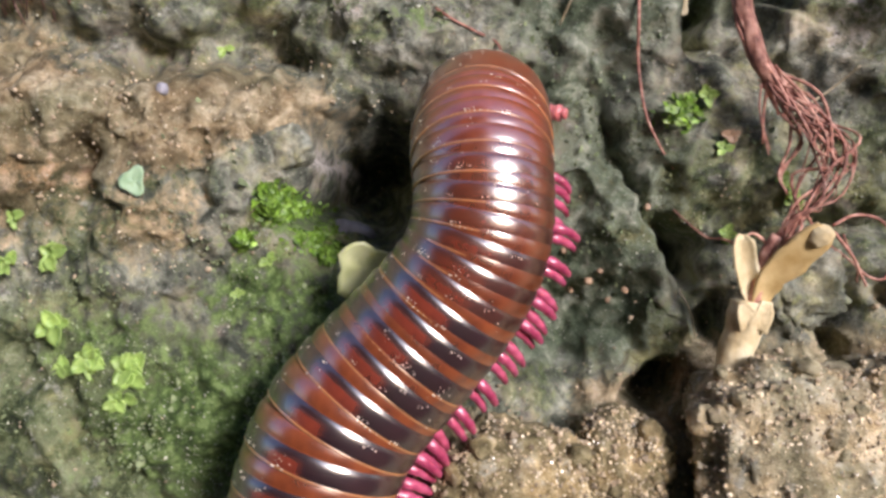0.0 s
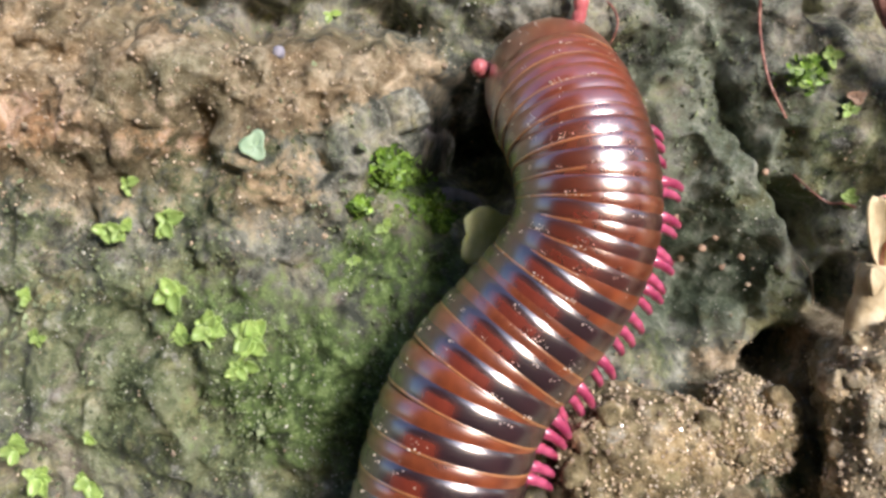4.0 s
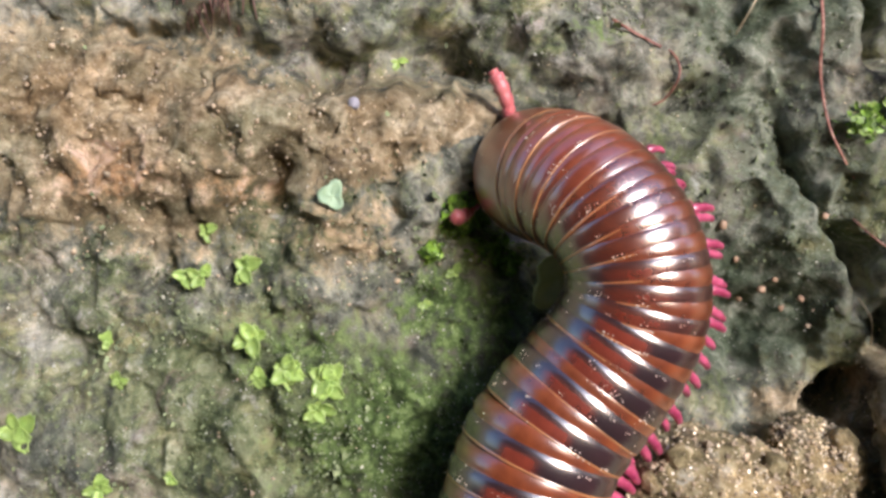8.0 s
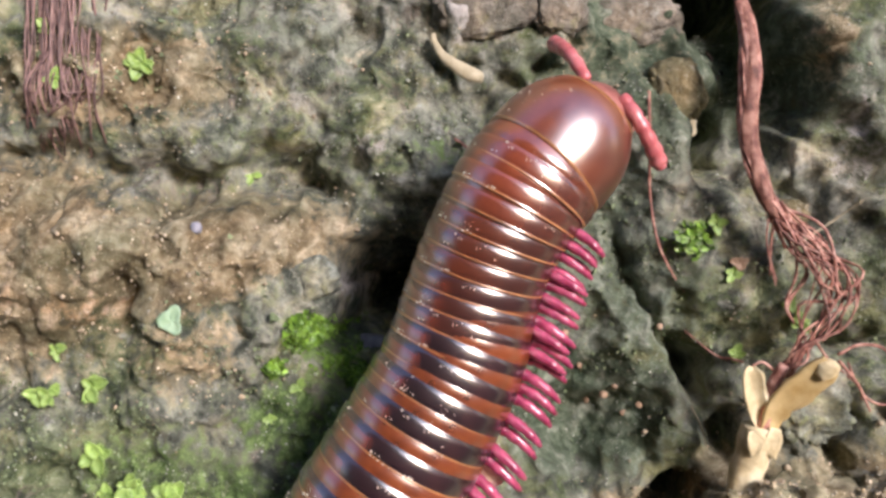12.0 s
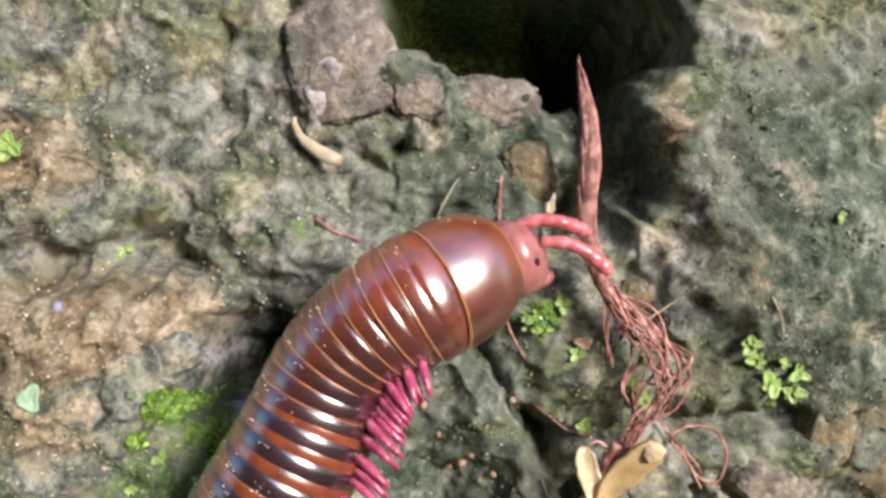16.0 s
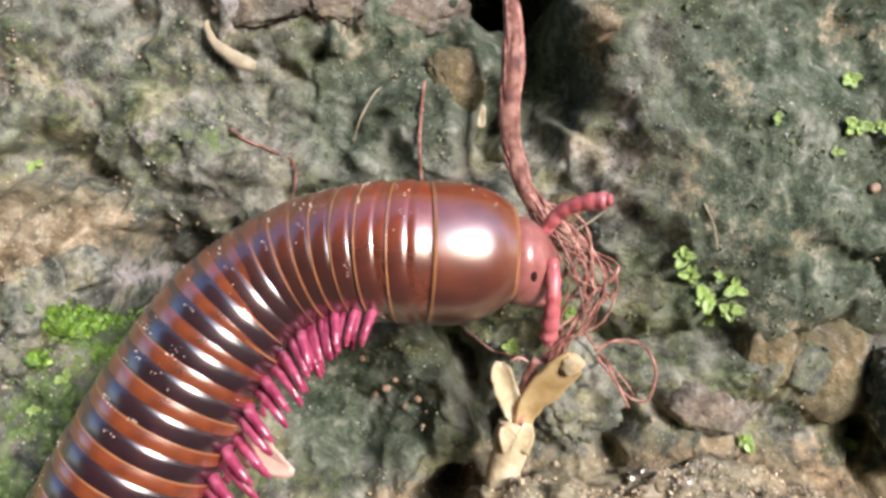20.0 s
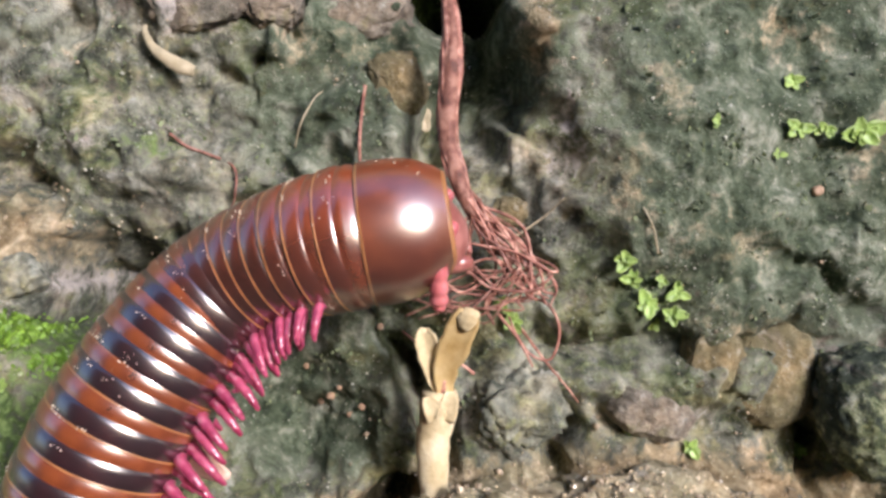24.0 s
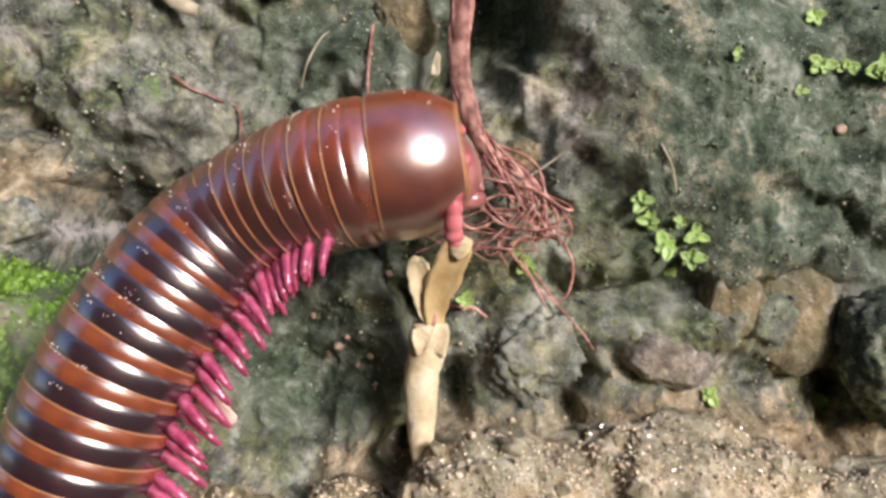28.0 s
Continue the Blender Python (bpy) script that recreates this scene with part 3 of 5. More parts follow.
body_at(0, (4.7, 1.5, 16.7), (3.9, -6.0, 12.2), (3.6, -9.3, 10.1), (3.6, -11.0, 8.2), (4.1, -11.0, 4.7), (3.5, -11.0, 0.5), (-0.4, -10.0, -5.2), (-5.2, -9.5, -10.6), (-9.6, -9.5, -15.9), (-12.1, -9.5, -24.7))
body_at(1, (4.7, 1.5, 16.5), (3.7, -6.0, 12.0), (3.4, -9.3, 10.0), (3.4, -11.0, 8.1), (3.8, -11.0, 4.6), (3.2, -11.0, 0.4), (-0.5, -10.0, -5.2), (-5.2, -9.5, -10.6), (-9.6, -9.5, -15.9), (-12.1, -9.5, -24.7))
body_at(2, (4.2, 1.5, 16.4), (3.0, -6.0, 11.8), (2.6, -9.3, 9.7), (2.5, -11.0, 7.8), (2.9, -11.0, 4.4), (2.3, -11.0, 0.2), (-0.7, -10.0, -5.2), (-5.3, -9.5, -10.6), (-9.6, -9.5, -15.9), (-12.1, -9.5, -24.7))
body_at(3, (0.6, 1.5, 16.5), (0.6, -6.0, 11.8), (0.7, -9.3, 9.3), (1.3, -11.0, 7.0), (2.0, -11.0, 3.1), (1.5, -11.0, -1.0), (-1.0, -10.0, -5.4), (-5.4, -9.5, -10.6), (-9.6, -9.5, -15.9), (-12.1, -9.5, -24.7))
body_at(3.5, (0.7, 1.5, 16.6), (0.5, -6.0, 11.9), (0.5, -9.3, 9.4), (1.1, -11.0, 7.1), (1.8, -11.0, 3.2), (1.3, -11.0, -0.9), (-1.1, -10.0, -5.4), (-5.4, -9.5, -10.6), (-9.6, -9.5, -15.9), (-12.1, -9.5, -24.7))
body_at(5.5, (-10.9, 1.5, 9.7), (-7.2, -5.5, 9.1), (-5.5, -8.6, 8.0), (-3.2, -10.5, 6.5), (-0.7, -11.0, 3.4), (0.3, -11.0, -0.6), (-1.0, -10.0, -5.1), (-5.3, -9.5, -10.6), (-9.6, -9.5, -15.9), (-12.1, -9.5, -24.7))
body_at(7, (-11.0, 1.5, 9.7), (-8.0, -5.5, 9.2), (-6.6, -8.6, 8.0), (-4.6, -10.5, 6.6), (-2.2, -11.0, 3.5), (-1.2, -11.0, -0.5), (-1.4, -10.0, -5.0), (-5.3, -9.5, -10.6), (-9.6, -9.5, -15.9), (-12.1, -9.5, -24.7))
body_at(8, (-10.8, 1.5, 9.8), (-7.7, -5.5, 9.2), (-6.2, -8.6, 8.1), (-4.1, -10.5, 6.6), (-1.7, -11.0, 3.5), (-0.7, -11.0, -0.5), (-1.4, -10.0, -5.0), (-5.3, -9.5, -10.6), (-9.6, -9.5, -15.9), (-12.1, -9.5, -24.7))
body_at(9, (-13.2, -5.2, 15.0), (-8.6, -8.3, 12.6), (-6.8, -10.2, 11.0), (-4.8, -11.0, 8.7), (-2.7, -11.0, 5.3), (-1.3, -11.0, 1.0), (-1.9, -10.0, -4.2), (-5.9, -9.5, -9.9), (-10.4, -9.5, -15.3), (-14.4, -9.5, -24.2))
body_at(10, (0.4, -4.5, 24.6), (-1.3, -10.0, 17.4), (-1.7, -11.2, 14.3), (-1.8, -11.5, 11.3), (-1.8, -11.5, 7.4), (-1.7, -11.0, 3.4), (-2.8, -10.0, -2.4), (-6.6, -9.5, -9.2), (-11.3, -9.5, -14.6), (-17.1, -9.5, -23.6))
body_at(10.5, (7.4, -4.5, 24.2), (2.7, -10.0, 17.4), (1.2, -11.2, 15.0), (0.4, -11.5, 12.6), (-0.5, -11.5, 8.6), (-1.3, -11.0, 4.5), (-3.4, -10.0, -1.2), (-7.0, -9.5, -8.0), (-11.5, -9.5, -13.7), (-16.7, -9.5, -22.4))
body_at(11, (8.8, -7.0, 22.8), (4.3, -11.0, 18.6), (2.9, -11.5, 16.2), (2.0, -11.0, 13.8), (0.5, -11.0, 10.0), (-1.1, -11.0, 5.6), (-3.2, -10.0, 0.3), (-6.5, -9.5, -5.6), (-10.7, -9.5, -11.5), (-15.3, -9.5, -20.7))
body_at(11.5, (11.0, -8.6, 27.2), (6.2, -11.0, 21.8), (4.2, -11.5, 18.9), (2.8, -11.0, 15.6), (1.5, -10.5, 11.4), (-0.0, -10.0, 7.0), (-2.2, -9.5, 2.1), (-5.5, -9.5, -3.4), (-9.2, -9.5, -9.1), (-14.1, -9.5, -17.8))
body_at(13.5, (17.6, -8.0, 22.1), (10.4, -11.5, 21.3), (6.4, -11.0, 19.1), (3.7, -10.5, 16.6), (2.2, -9.4, 13.6), (0.9, -8.9, 9.9), (0.6, -9.0, 6.1), (-1.7, -9.5, 1.1), (-4.7, -9.5, -4.5), (-9.8, -9.5, -13.5))
body_at(14, (21.2, -7.5, 19.8), (13.8, -11.5, 19.5), (9.3, -11.0, 17.3), (6.2, -10.5, 15.7), (3.8, -9.4, 13.6), (2.1, -8.9, 10.0), (0.9, -9.0, 6.3), (-1.6, -9.5, 1.2), (-4.7, -9.5, -4.5), (-9.8, -9.5, -13.5))
body_at(15, (19.8, -6.0, 20.3), (13.0, -11.5, 20.0), (9.1, -11.0, 18.2), (6.0, -10.5, 16.3), (4.0, -9.4, 13.7), (2.2, -8.9, 10.1), (1.0, -9.0, 6.4), (-1.5, -9.5, 1.1), (-4.7, -9.5, -4.5), (-9.8, -9.5, -13.5))
body_at(16, (19.6, -3.0, 21.2), (14.7, -11.0, 19.6), (11.3, -11.0, 17.8), (7.8, -10.5, 16.0), (5.1, -9.4, 13.8), (2.7, -8.9, 10.6), (1.1, -9.0, 6.4), (-1.5, -9.5, 1.1), (-4.7, -9.5, -4.5), (-9.8, -9.5, -13.5))
body_at(17, (26.5, -6.5, 18.0), (18.7, -11.5, 17.4), (14.8, -11.0, 15.9), (11.3, -10.5, 14.3), (7.9, -9.4, 12.2), (4.7, -8.9, 9.4), (1.6, -9.0, 6.1), (-1.5, -9.5, 1.2), (-4.7, -9.5, -4.5), (-9.8, -9.5, -13.5))
body_at(18, (28.8, -7.5, 13.1), (20.3, -12.0, 13.9), (14.8, -11.0, 14.0), (11.0, -9.5, 13.5), (7.5, -8.5, 12.0), (4.2, -8.5, 9.6), (1.3, -9.0, 6.1), (-1.6, -9.5, 1.1), (-4.7, -9.5, -4.5), (-9.8, -9.5, -13.5))
body_at(19, (29.6, -7.5, 12.2), (21.7, -12.0, 12.7), (16.0, -11.0, 13.1), (12.1, -9.5, 12.8), (8.4, -8.5, 11.6), (5.0, -8.5, 9.2), (1.7, -9.0, 5.9), (-1.4, -9.5, 1.1), (-4.7, -9.5, -4.5), (-9.8, -9.5, -13.5))
body_at(20, (30.5, -7.5, 12.7), (22.5, -12.0, 13.0), (16.9, -11.0, 13.3), (12.8, -9.5, 13.0), (9.0, -8.5, 11.8), (5.5, -8.5, 9.4), (1.9, -9.0, 6.0), (-1.4, -9.5, 1.1), (-4.7, -9.5, -4.5), (-9.8, -9.5, -13.5))
body_at(21, (31.3, -8.0, 13.7), (23.3, -12.0, 14.8), (18.6, -11.0, 14.7), (14.7, -9.5, 14.4), (10.4, -8.1, 12.9), (6.5, -8.1, 10.2), (2.2, -9.0, 6.2), (-1.3, -9.5, 1.1), (-4.7, -9.5, -4.5), (-9.8, -9.5, -13.5))
body_at(21.5, (31.3, -8.0, 13.8), (23.4, -12.0, 14.9), (18.7, -11.0, 14.9), (14.8, -9.5, 14.5), (10.5, -8.1, 13.0), (6.6, -8.1, 10.3), (2.3, -9.0, 6.2), (-1.3, -9.5, 1.2), (-4.7, -9.5, -4.5), (-9.8, -9.5, -13.5))
body_at(23.5, (30.6, -10.0, 16.1), (21.6, -11.5, 15.4), (15.1, -9.8, 13.8), (11.7, -8.0, 12.5), (9.2, -6.8, 11.3), (6.8, -7.2, 9.3), (4.3, -8.0, 6.5), (2.0, -8.6, 3.2), (-1.8, -9.4, -2.9), (-6.0, -9.5, -12.7))
body_at(25, (30.4, -10.0, 16.0), (21.5, -11.5, 15.3), (15.0, -9.8, 13.7), (11.7, -8.0, 12.5), (9.2, -6.8, 11.2), (6.7, -7.2, 9.2), (4.3, -8.0, 6.4), (2.0, -8.6, 3.2), (-1.8, -9.4, -2.9), (-6.0, -9.5, -12.7))
body_at(26, (30.4, -10.0, 16.0), (21.5, -11.5, 15.3), (15.0, -9.8, 13.7), (11.6, -8.0, 12.4), (9.2, -6.8, 11.2), (6.7, -7.2, 9.2), (4.3, -8.0, 6.4), (2.0, -8.6, 3.2), (-1.8, -9.4, -2.9), (-6.0, -9.5, -12.7))
body_at(28, (30.4, -10.0, 16.0), (21.5, -11.5, 15.3), (15.0, -9.8, 13.7), (11.7, -8.0, 12.5), (9.2, -6.8, 11.2), (6.7, -7.2, 9.2), (4.3, -8.0, 6.5), (2.0, -8.6, 3.2), (-1.8, -9.4, -2.9), (-6.0, -9.5, -12.7))
millipede = tagged(new("millipede"), "large glossy brown and black banded millipede with pink legs", "millipede")
# how far behind the collar each ring's rear rim lies: the front rings are telescoped into one another
PITCH = [2.7, 2.35, 2.0, 1.9, 1.9, 1.9, 1.95, 1.95, 2.0, 2.15, 2.35, 2.6, 2.85, 3.05, 3.2] + [3.3] * (RING_COUNT - 15)
BEHIND = np.concatenate([[0.0], np.cumsum(PITCH)])
RADII = np.interp(BEHIND, [0, 2, 4, 6, 9.7, 15.5, 20.5, 27, 33.5, 40, 88, 104, 118], [6.6, 6.6, 6.52, 6.4, 6.25, 6.35, 6.65, 7.0, 7.25, 7.4, 7.3, 6.4, 3.6])


def ring_mesh(neck=0.0):
    """One body ring (neck: how much further its front reaches under the collar), from its golden rear rim over the raised dark band and a groove to the chestnut front band."""
    bm = bmesh.new()
    R = 7.0
    thin = 1.0 if neck else 0.0
    lathe(bm, [(0.5, R * 0.945, 1), (0.12, R * 0.955, 2), (-0.03, R * 0.985, 2), (0.0, R * 1.000, 2), (0.05, R * 1.007, 2), (0.15, R * 1.008, 2), (0.21, R * 1.001, 1), (0.32, R * 1.0065, 1), (0.6, R * 1.0125, 1), (0.9, R * 1.0155, 1), (1.2, R * 1.0155, 1),
               (1.5, R * 1.0125, 1), (1.75, R * 1.005, 1), (1.9, R * 0.992, 1), (1.98, R * 0.985, 0), (2.1, R * 0.989, 0), (2.35, R * 0.9945, 0), (2.6, R * 0.9955, 0), (2.9, R * (0.991 - 0.008 * thin), 0), (3.3, R * (0.975 - 0.015 * thin), 0),
               (3.9 + neck, R * (0.935 - 0.075 * thin), 0), (4.0 + neck, R * 0.5, 0)], 64)
    return bm


def leg_mesh(side, kind):
    """One walking leg, from the belly outwards; kind changes how far it bends."""
    bm = bmesh.new()
    reach = (0.92, 0.87, 0.96)[kind]
    spread = (0.0, 0.5, -0.4)[kind]
    lean = (0.0, 0.35, -0.3)[kind]
    pts = [(0.8, 1.8, -5.8), (0.9 + 0.2 * lean, 3.6, -6.9), (1.0 + 0.5 * lean, 5.2 + 0.4 * spread, -8.2 * reach), (0.8 + 0.8 * lean, 6.3 + 0.8 * spread, -9.6 * reach), (0.4 + lean, 6.8 + spread, -11.0 * reach), (0.1 + 1.1 * lean, 6.8 + 1.1 * spread, -11.9 * reach), (-0.1 + 1.1 * lean, 6.6 + 1.1 * spread, -12.5 * reach)]
    line = smooth_line([(x, side * y, z) for x, y, z in pts], 4)
    n = len(line) - 1
    tube(bm, line, [(0.80 - 0.58 * (i / n) ** 1.6) * (1.0 - 0.16 * (i % 4 == 0)) for i in range(n + 1)], 8)
    return bm


RINGS, LEG_DONE = [], {}
RING_KINDS = {k: part("body_ring", ring_mesh(1.6 if k == 1 else 0.0), [*RING_BANDS[max(q for q in RING_BANDS if q <= k)], RING_RIM], millipede) for k in (1, 2, 4, 7, 10, 15)}
LEGS = {(s, k): part("leg", leg_mesh(s, k), LEG) for s in (-1, 1) for k in range(3)}
for k in range(1, RING_COUNT + 1):
    ring = RING_KINDS[k] if k in RING_KINDS else again(RING_KINDS[max(q for q in RING_KINDS if q < k)], millipede, Matrix())
    ring.scale = [RADII[k] / 7.0] * 3
    RINGS.append(ring)
    if k >= 2:
        for n in range(1 if k < 4 else 2):
            for side in (-1, 1):
                key = (side, (k // 2 + n) % 3)
                wave = 7 * math.sin((2 * k + n) * 0.55 + side)
                splay = min(side, 0) * float(np.interp(k, [2, 9, 14], [25, 22, 11]))
                m = at(0.2 + 1.25 * n, 0, 0, splay + rng.uniform(-3, 3), rng.uniform(-2, 2), 0) @ at(0, 0, 0, 0, 0, side * wave) @ Matrix.Scale(0.8 if k < 6 else 0.86 if k < 10 else 0.84, 4)
                if key in LEGS:
                    leg = LEGS.pop(key)
                    leg.parent, leg.matrix_basis = ring, m
                    LEG_DONE[key] = leg
                else:
                    again(LEG_DONE[key], ring, m)

# the collar plate behind the head
bm = bmesh.new()
lathe(bm, [(0.6, 6.2, 1), (0.1, 6.3, 1), (0.0, 6.48, 1), (0.10, 6.56, 1), (0.32, 6.58, 0), (1.5, 6.62, 0), (3.0, 6.58, 0), (4.4, 6.38, 0), (5.6, 6.0, 0), (6.7, 5.42, 0), (7.5, 4.86, 1), (7.85, 4.6, 1), (7.9, 4.35, 1), (7.6, 4.2, 0), (6.6, 4.3, 0)], 56)
for v in bm.verts:
    if v.co.z < -1 and v.co.x > 1:
        v.co.x -= 0.28 * (-1 - v.co.z) * v.co.x / 7.9
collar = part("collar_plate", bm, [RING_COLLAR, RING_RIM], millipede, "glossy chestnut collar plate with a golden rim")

# head with eyes, jaws and feelers, carried by the collar
bm = bmesh.new()
bmesh.ops.create_uvsphere(bm, u_segments=32, v_segments=20, radius=1.0)
for v in bm.verts:
    x, y, z = v.co
    v.co = Vector((8.0 + 3.2 * x + 0.5 * (1 - abs(y)) * max(x, 0), 4.1 * y, -0.6 + 4.2 * z - 0.9 * max(x, 0)))
head = part("head", bm, HEAD, collar, "rounded pinkish brown head under the collar")
for side in (-1, 1):
    bm = bmesh.new()
    bmesh.ops.create_uvsphere(bm, u_segments=12, v_segments=8, radius=0.42, matrix=Matrix.Translation((8.5, side * 3.87, 0.4)) @ Matrix.Diagonal((0.8, 0.35, 1.5, 1)))
    part("eye", bm, EYE, head)
    bm = bmesh.new()
    tube(bm, smooth_line([(9.0, side * 1.4, -3.6), (10.8, side * 1.7, -3.5), (11.6, side * 0.7, -4.2)], 4), [1.1, 1.0, 0.95, 0.9, 0.8, 0.7, 0.55, 0.4, 0.2], 8)
    part("jaw", bm, HEAD, head)


def feeler_mesh():
    """A jointed feeler of seven club-like pieces."""
    bm = bmesh.new()
    p, yaw, line, fat_at = Vector((0, 0, 0)), 0.0, [], []
    for n, (length, fat) in enumerate(((0.9, 0.66), (1.7, 0.72), (1.4, 0.74), (1.3, 0.78), (1.3, 0.86), (1.0, 0.88), (0.5, 0.6))):
        yaw += (0, 6, 20, 12, 8, 6, 0)[n]
        d = Vector((math.cos(radians(yaw)), 0, -math.sin(radians(yaw))))
        for u, f in ((0.0, 0.8), (0.2, 0.9), (0.6, 1.0), (0.88, 0.97)):
            line.append(p + d * length * u)
            fat_at.append(fat * f)
        p = p + d * length
    tube(bm, line + [p], fat_at + [0.2], 10)
    return bm


feeler_left = part("antenna", feeler_mesh(), HORN, head, "jointed coral-red antenna")
feeler_right = again(feeler_left, head, Matrix())
feeler_right["label"] = "jointed coral-red antenna"

# dust on the shell: grains carried by the rings
def dust_mesh(seed):
    r, bm = random.Random(seed), bmesh.new()
    for k in range(40):
        if k % 5 == 0:   # grains lie in little swarms
            a0, x0, spread = r.gauss(0.3, 1.0), r.uniform(0.2, 1.8), r.choice((0.03, 0.06, 0.2))
        a, x = a0 + r.gauss(0, spread), x0 + r.gauss(0, 7 * spread * 0.5)
        x = min(max(x, 0.1), 2.6)
        rad = 7.07 if x < 1.8 else 6.96
        bmesh.ops.create_icosphere(bm, subdivisions=1, radius=r.choice((0.035, 0.045, 0.05, 0.06, 0.07, 0.10)), matrix=Matrix.Translation((x, rad * math.sin(a), rad * math.cos(a))) @ Matrix.Diagonal((1, r.uniform(0.6, 1.4), 1, 1)))
    return bm


dust = [part("dust", dust_mesh(s), DUST, None) for s in range(4)]
for n, ring in enumerate(RINGS[:24]):
    if n < 4:
        dust[n].parent = ring
    else:
        again(dust[n % 4], ring, at(0, 0, 0, rng.uniform(-40, 40)))

r, bm = random.Random(77), bmesh.new()
for _ in range(70):
    a, x = r.gauss(0.5, 0.9), r.uniform(0.3, 6.6)
    rad = float(np.interp(x, [0.3, 3.0, 4.4, 5.6, 6.7], [6.6, 6.6, 6.4, 6.02, 5.44]))
    bmesh.ops.create_icosphere(bm, subdivisions=1, radius=r.choice((0.035, 0.045, 0.06, 0.09)), matrix=Matrix.Translation((x, rad * math.sin(a), rad * math.cos(a))))
part("dust", bm, DUST, collar)

# ---- stones and clods lying in the face ----
def stone(name, x, z, rx, ry, rz, turn, mat, label, category, lift=0.0, seed=0, rough=0.16, group=""):
    """A rounded uneven stone half sunk in the face."""
    bm = bmesh.new()
    bmesh.ops.create_icosphere(bm, subdivisions=5, radius=1.0)
    o = Vector((seed * 3.7, seed * 1.3, seed * 7.1))
    for v in bm.verts:
        p = v.co.copy()
        n = p.normalized()
        r = 1 + rough * noise.noise(n * 1.6 + o) + rough * 0.6 * noise.noise(n * 4 + o) + rough * 0.45 * abs(noise.noise(n * 9 + o)) + rough * 0.28 * noise.noise(n * 22 + o)
        q = Vector([math.copysign(abs(c) ** 0.78, c) for c in n]) * r
        v.co = Vector((q.x * rx, q.y * ry, q.z * rz))
    ob = part(name, bm, mat)
    ob.matrix_basis = at(x, surface(x, z) - lift, z, 0, -turn, 0)
    return tagged(ob, label, category, group)


CLODS = [
    stone("soil_clod", 33.5, -19, 9.0, 7.0, 9.2, 0, SOIL, "large crumbly clod of pale brown soil studded with grains", "soil clod", 0.5, 1, 0.2, "clods of soil"),
    stone("soil_clod", 18.0, -20.0, 4.4, 3.6, 4.8, 10, DARK_SOIL, "smaller rounded clod of dark brown crumbly soil", "soil clod", 0.6, 2, 0.24, "clods of soil"),
    stone("soil_clod", 7.5, -22.5, 7.4, 4.6, 6.2, -8, DARK_SOIL, "low clod of grainy brown soil beside the millipede", "soil clod", 0.3, 3, 0.22, "clods of soil"),
    stone("soil_clod", 51, -16.5, 11.5, 5.4, 7.2, -6, SOIL, "wide crumbly clod of light brown soil with pale grains", "soil clod", 0.4, 4, 0.2, "clods of soil"),
    stone("soil_clod", 71, -21, 11, 5.4, 8, 4, SOIL, "broad clod of light brown soil under the dark stone", "soil clod", 0.4, 5, 0.2, "clods of soil")]
stone("grey_stone", 36.4, -2.6, 4.4, 3.0, 3.9, 24, GREY, "angular grey stone with pale flecks beside the dry stem", "stone", -1.0, 6, 0.36)
stone("brown_stone", 63.0, 0.8, 4.8, 3.4, 5.6, 0, BROWN, "rounded olive-brown stone set in the rock face", "stone", -0.7, 7, 0.12, "stones in the face")
stone("brown_stone", 56.2, 2.4, 3.0, 2.4, 3.4, -15, BROWN, "small olive-brown stone set in the rock face", "stone", -0.6, 8, 0.16, "stones in the face")
stone("dark_stone", 71.8, -2.5, 4.6, 4.6, 6.6, 14, DARK, "dark rounded stone behind a deep gap", "stone", 1.2, 9, 0.14)
stone("pinkish_stone", 49.8, -3.0, 4.4, 2.2, 2.6, -24, PINKISH, "pale pinkish stone with a chipped edge", "stone", -1.1, 10, 0.16, "pinkish stones")
stone("pinkish_stone", 2.4, 44.0, 6.0, 1.5, 6.6, 14, PINKISH, "pale pinkish stone above the twig", "stone", -1.6, 11, 0.2, "pinkish stones")
stone("pinkish_stone", 11, 40, 3.0, 1.5, 2.6, 0, PINKISH, "small squarish pinkish stone beside a hole", "stone", -0.8, 12, 0.26, "pinkish stones")
stone("pinkish_stone", 18.8, 40.2, 5.6, 1.6, 3.0, -4, PINKISH, "long pinkish stone under the dark crevice", "stone", -0.8, 13, 0.26, "pinkish stones")
stone("brown_stone", 23.8, 31.5, 2.8, 2.4, 3.4, 20, BROWN, "small yellowish stone beside the hanging root", "stone", -1.1, 14, 0.2, "stones in the face")
stone("brown_stone", 35.8, 17.8, 2.0, 1.6, 1.6, 0, BROWN, "small pale brown stone behind the root fibres", "stone", -0.5, 15, 0.2, "stones in the face")
stone("grey_stone", -16.4, 11.0, 3.0, 2.0, 2.2, 22, GREY, "grey stone at the edge of the dark hollow", "stone", -1.2, 16, 0.25)
stone("lilac_stone", -9.8, 2.9, 2.5, 1.4, 1.3, -16, LILAC, "small lilac-grey stone in the shade of the body", "stone", 0.0, 17, 0.1)
stone("pebble", -27.4, 16.6, 0.55, 0.5, 0.6, 0, LILAC, "tiny lilac pebble on the brown ledge", "pebble", 0.3, 19, 0.12)
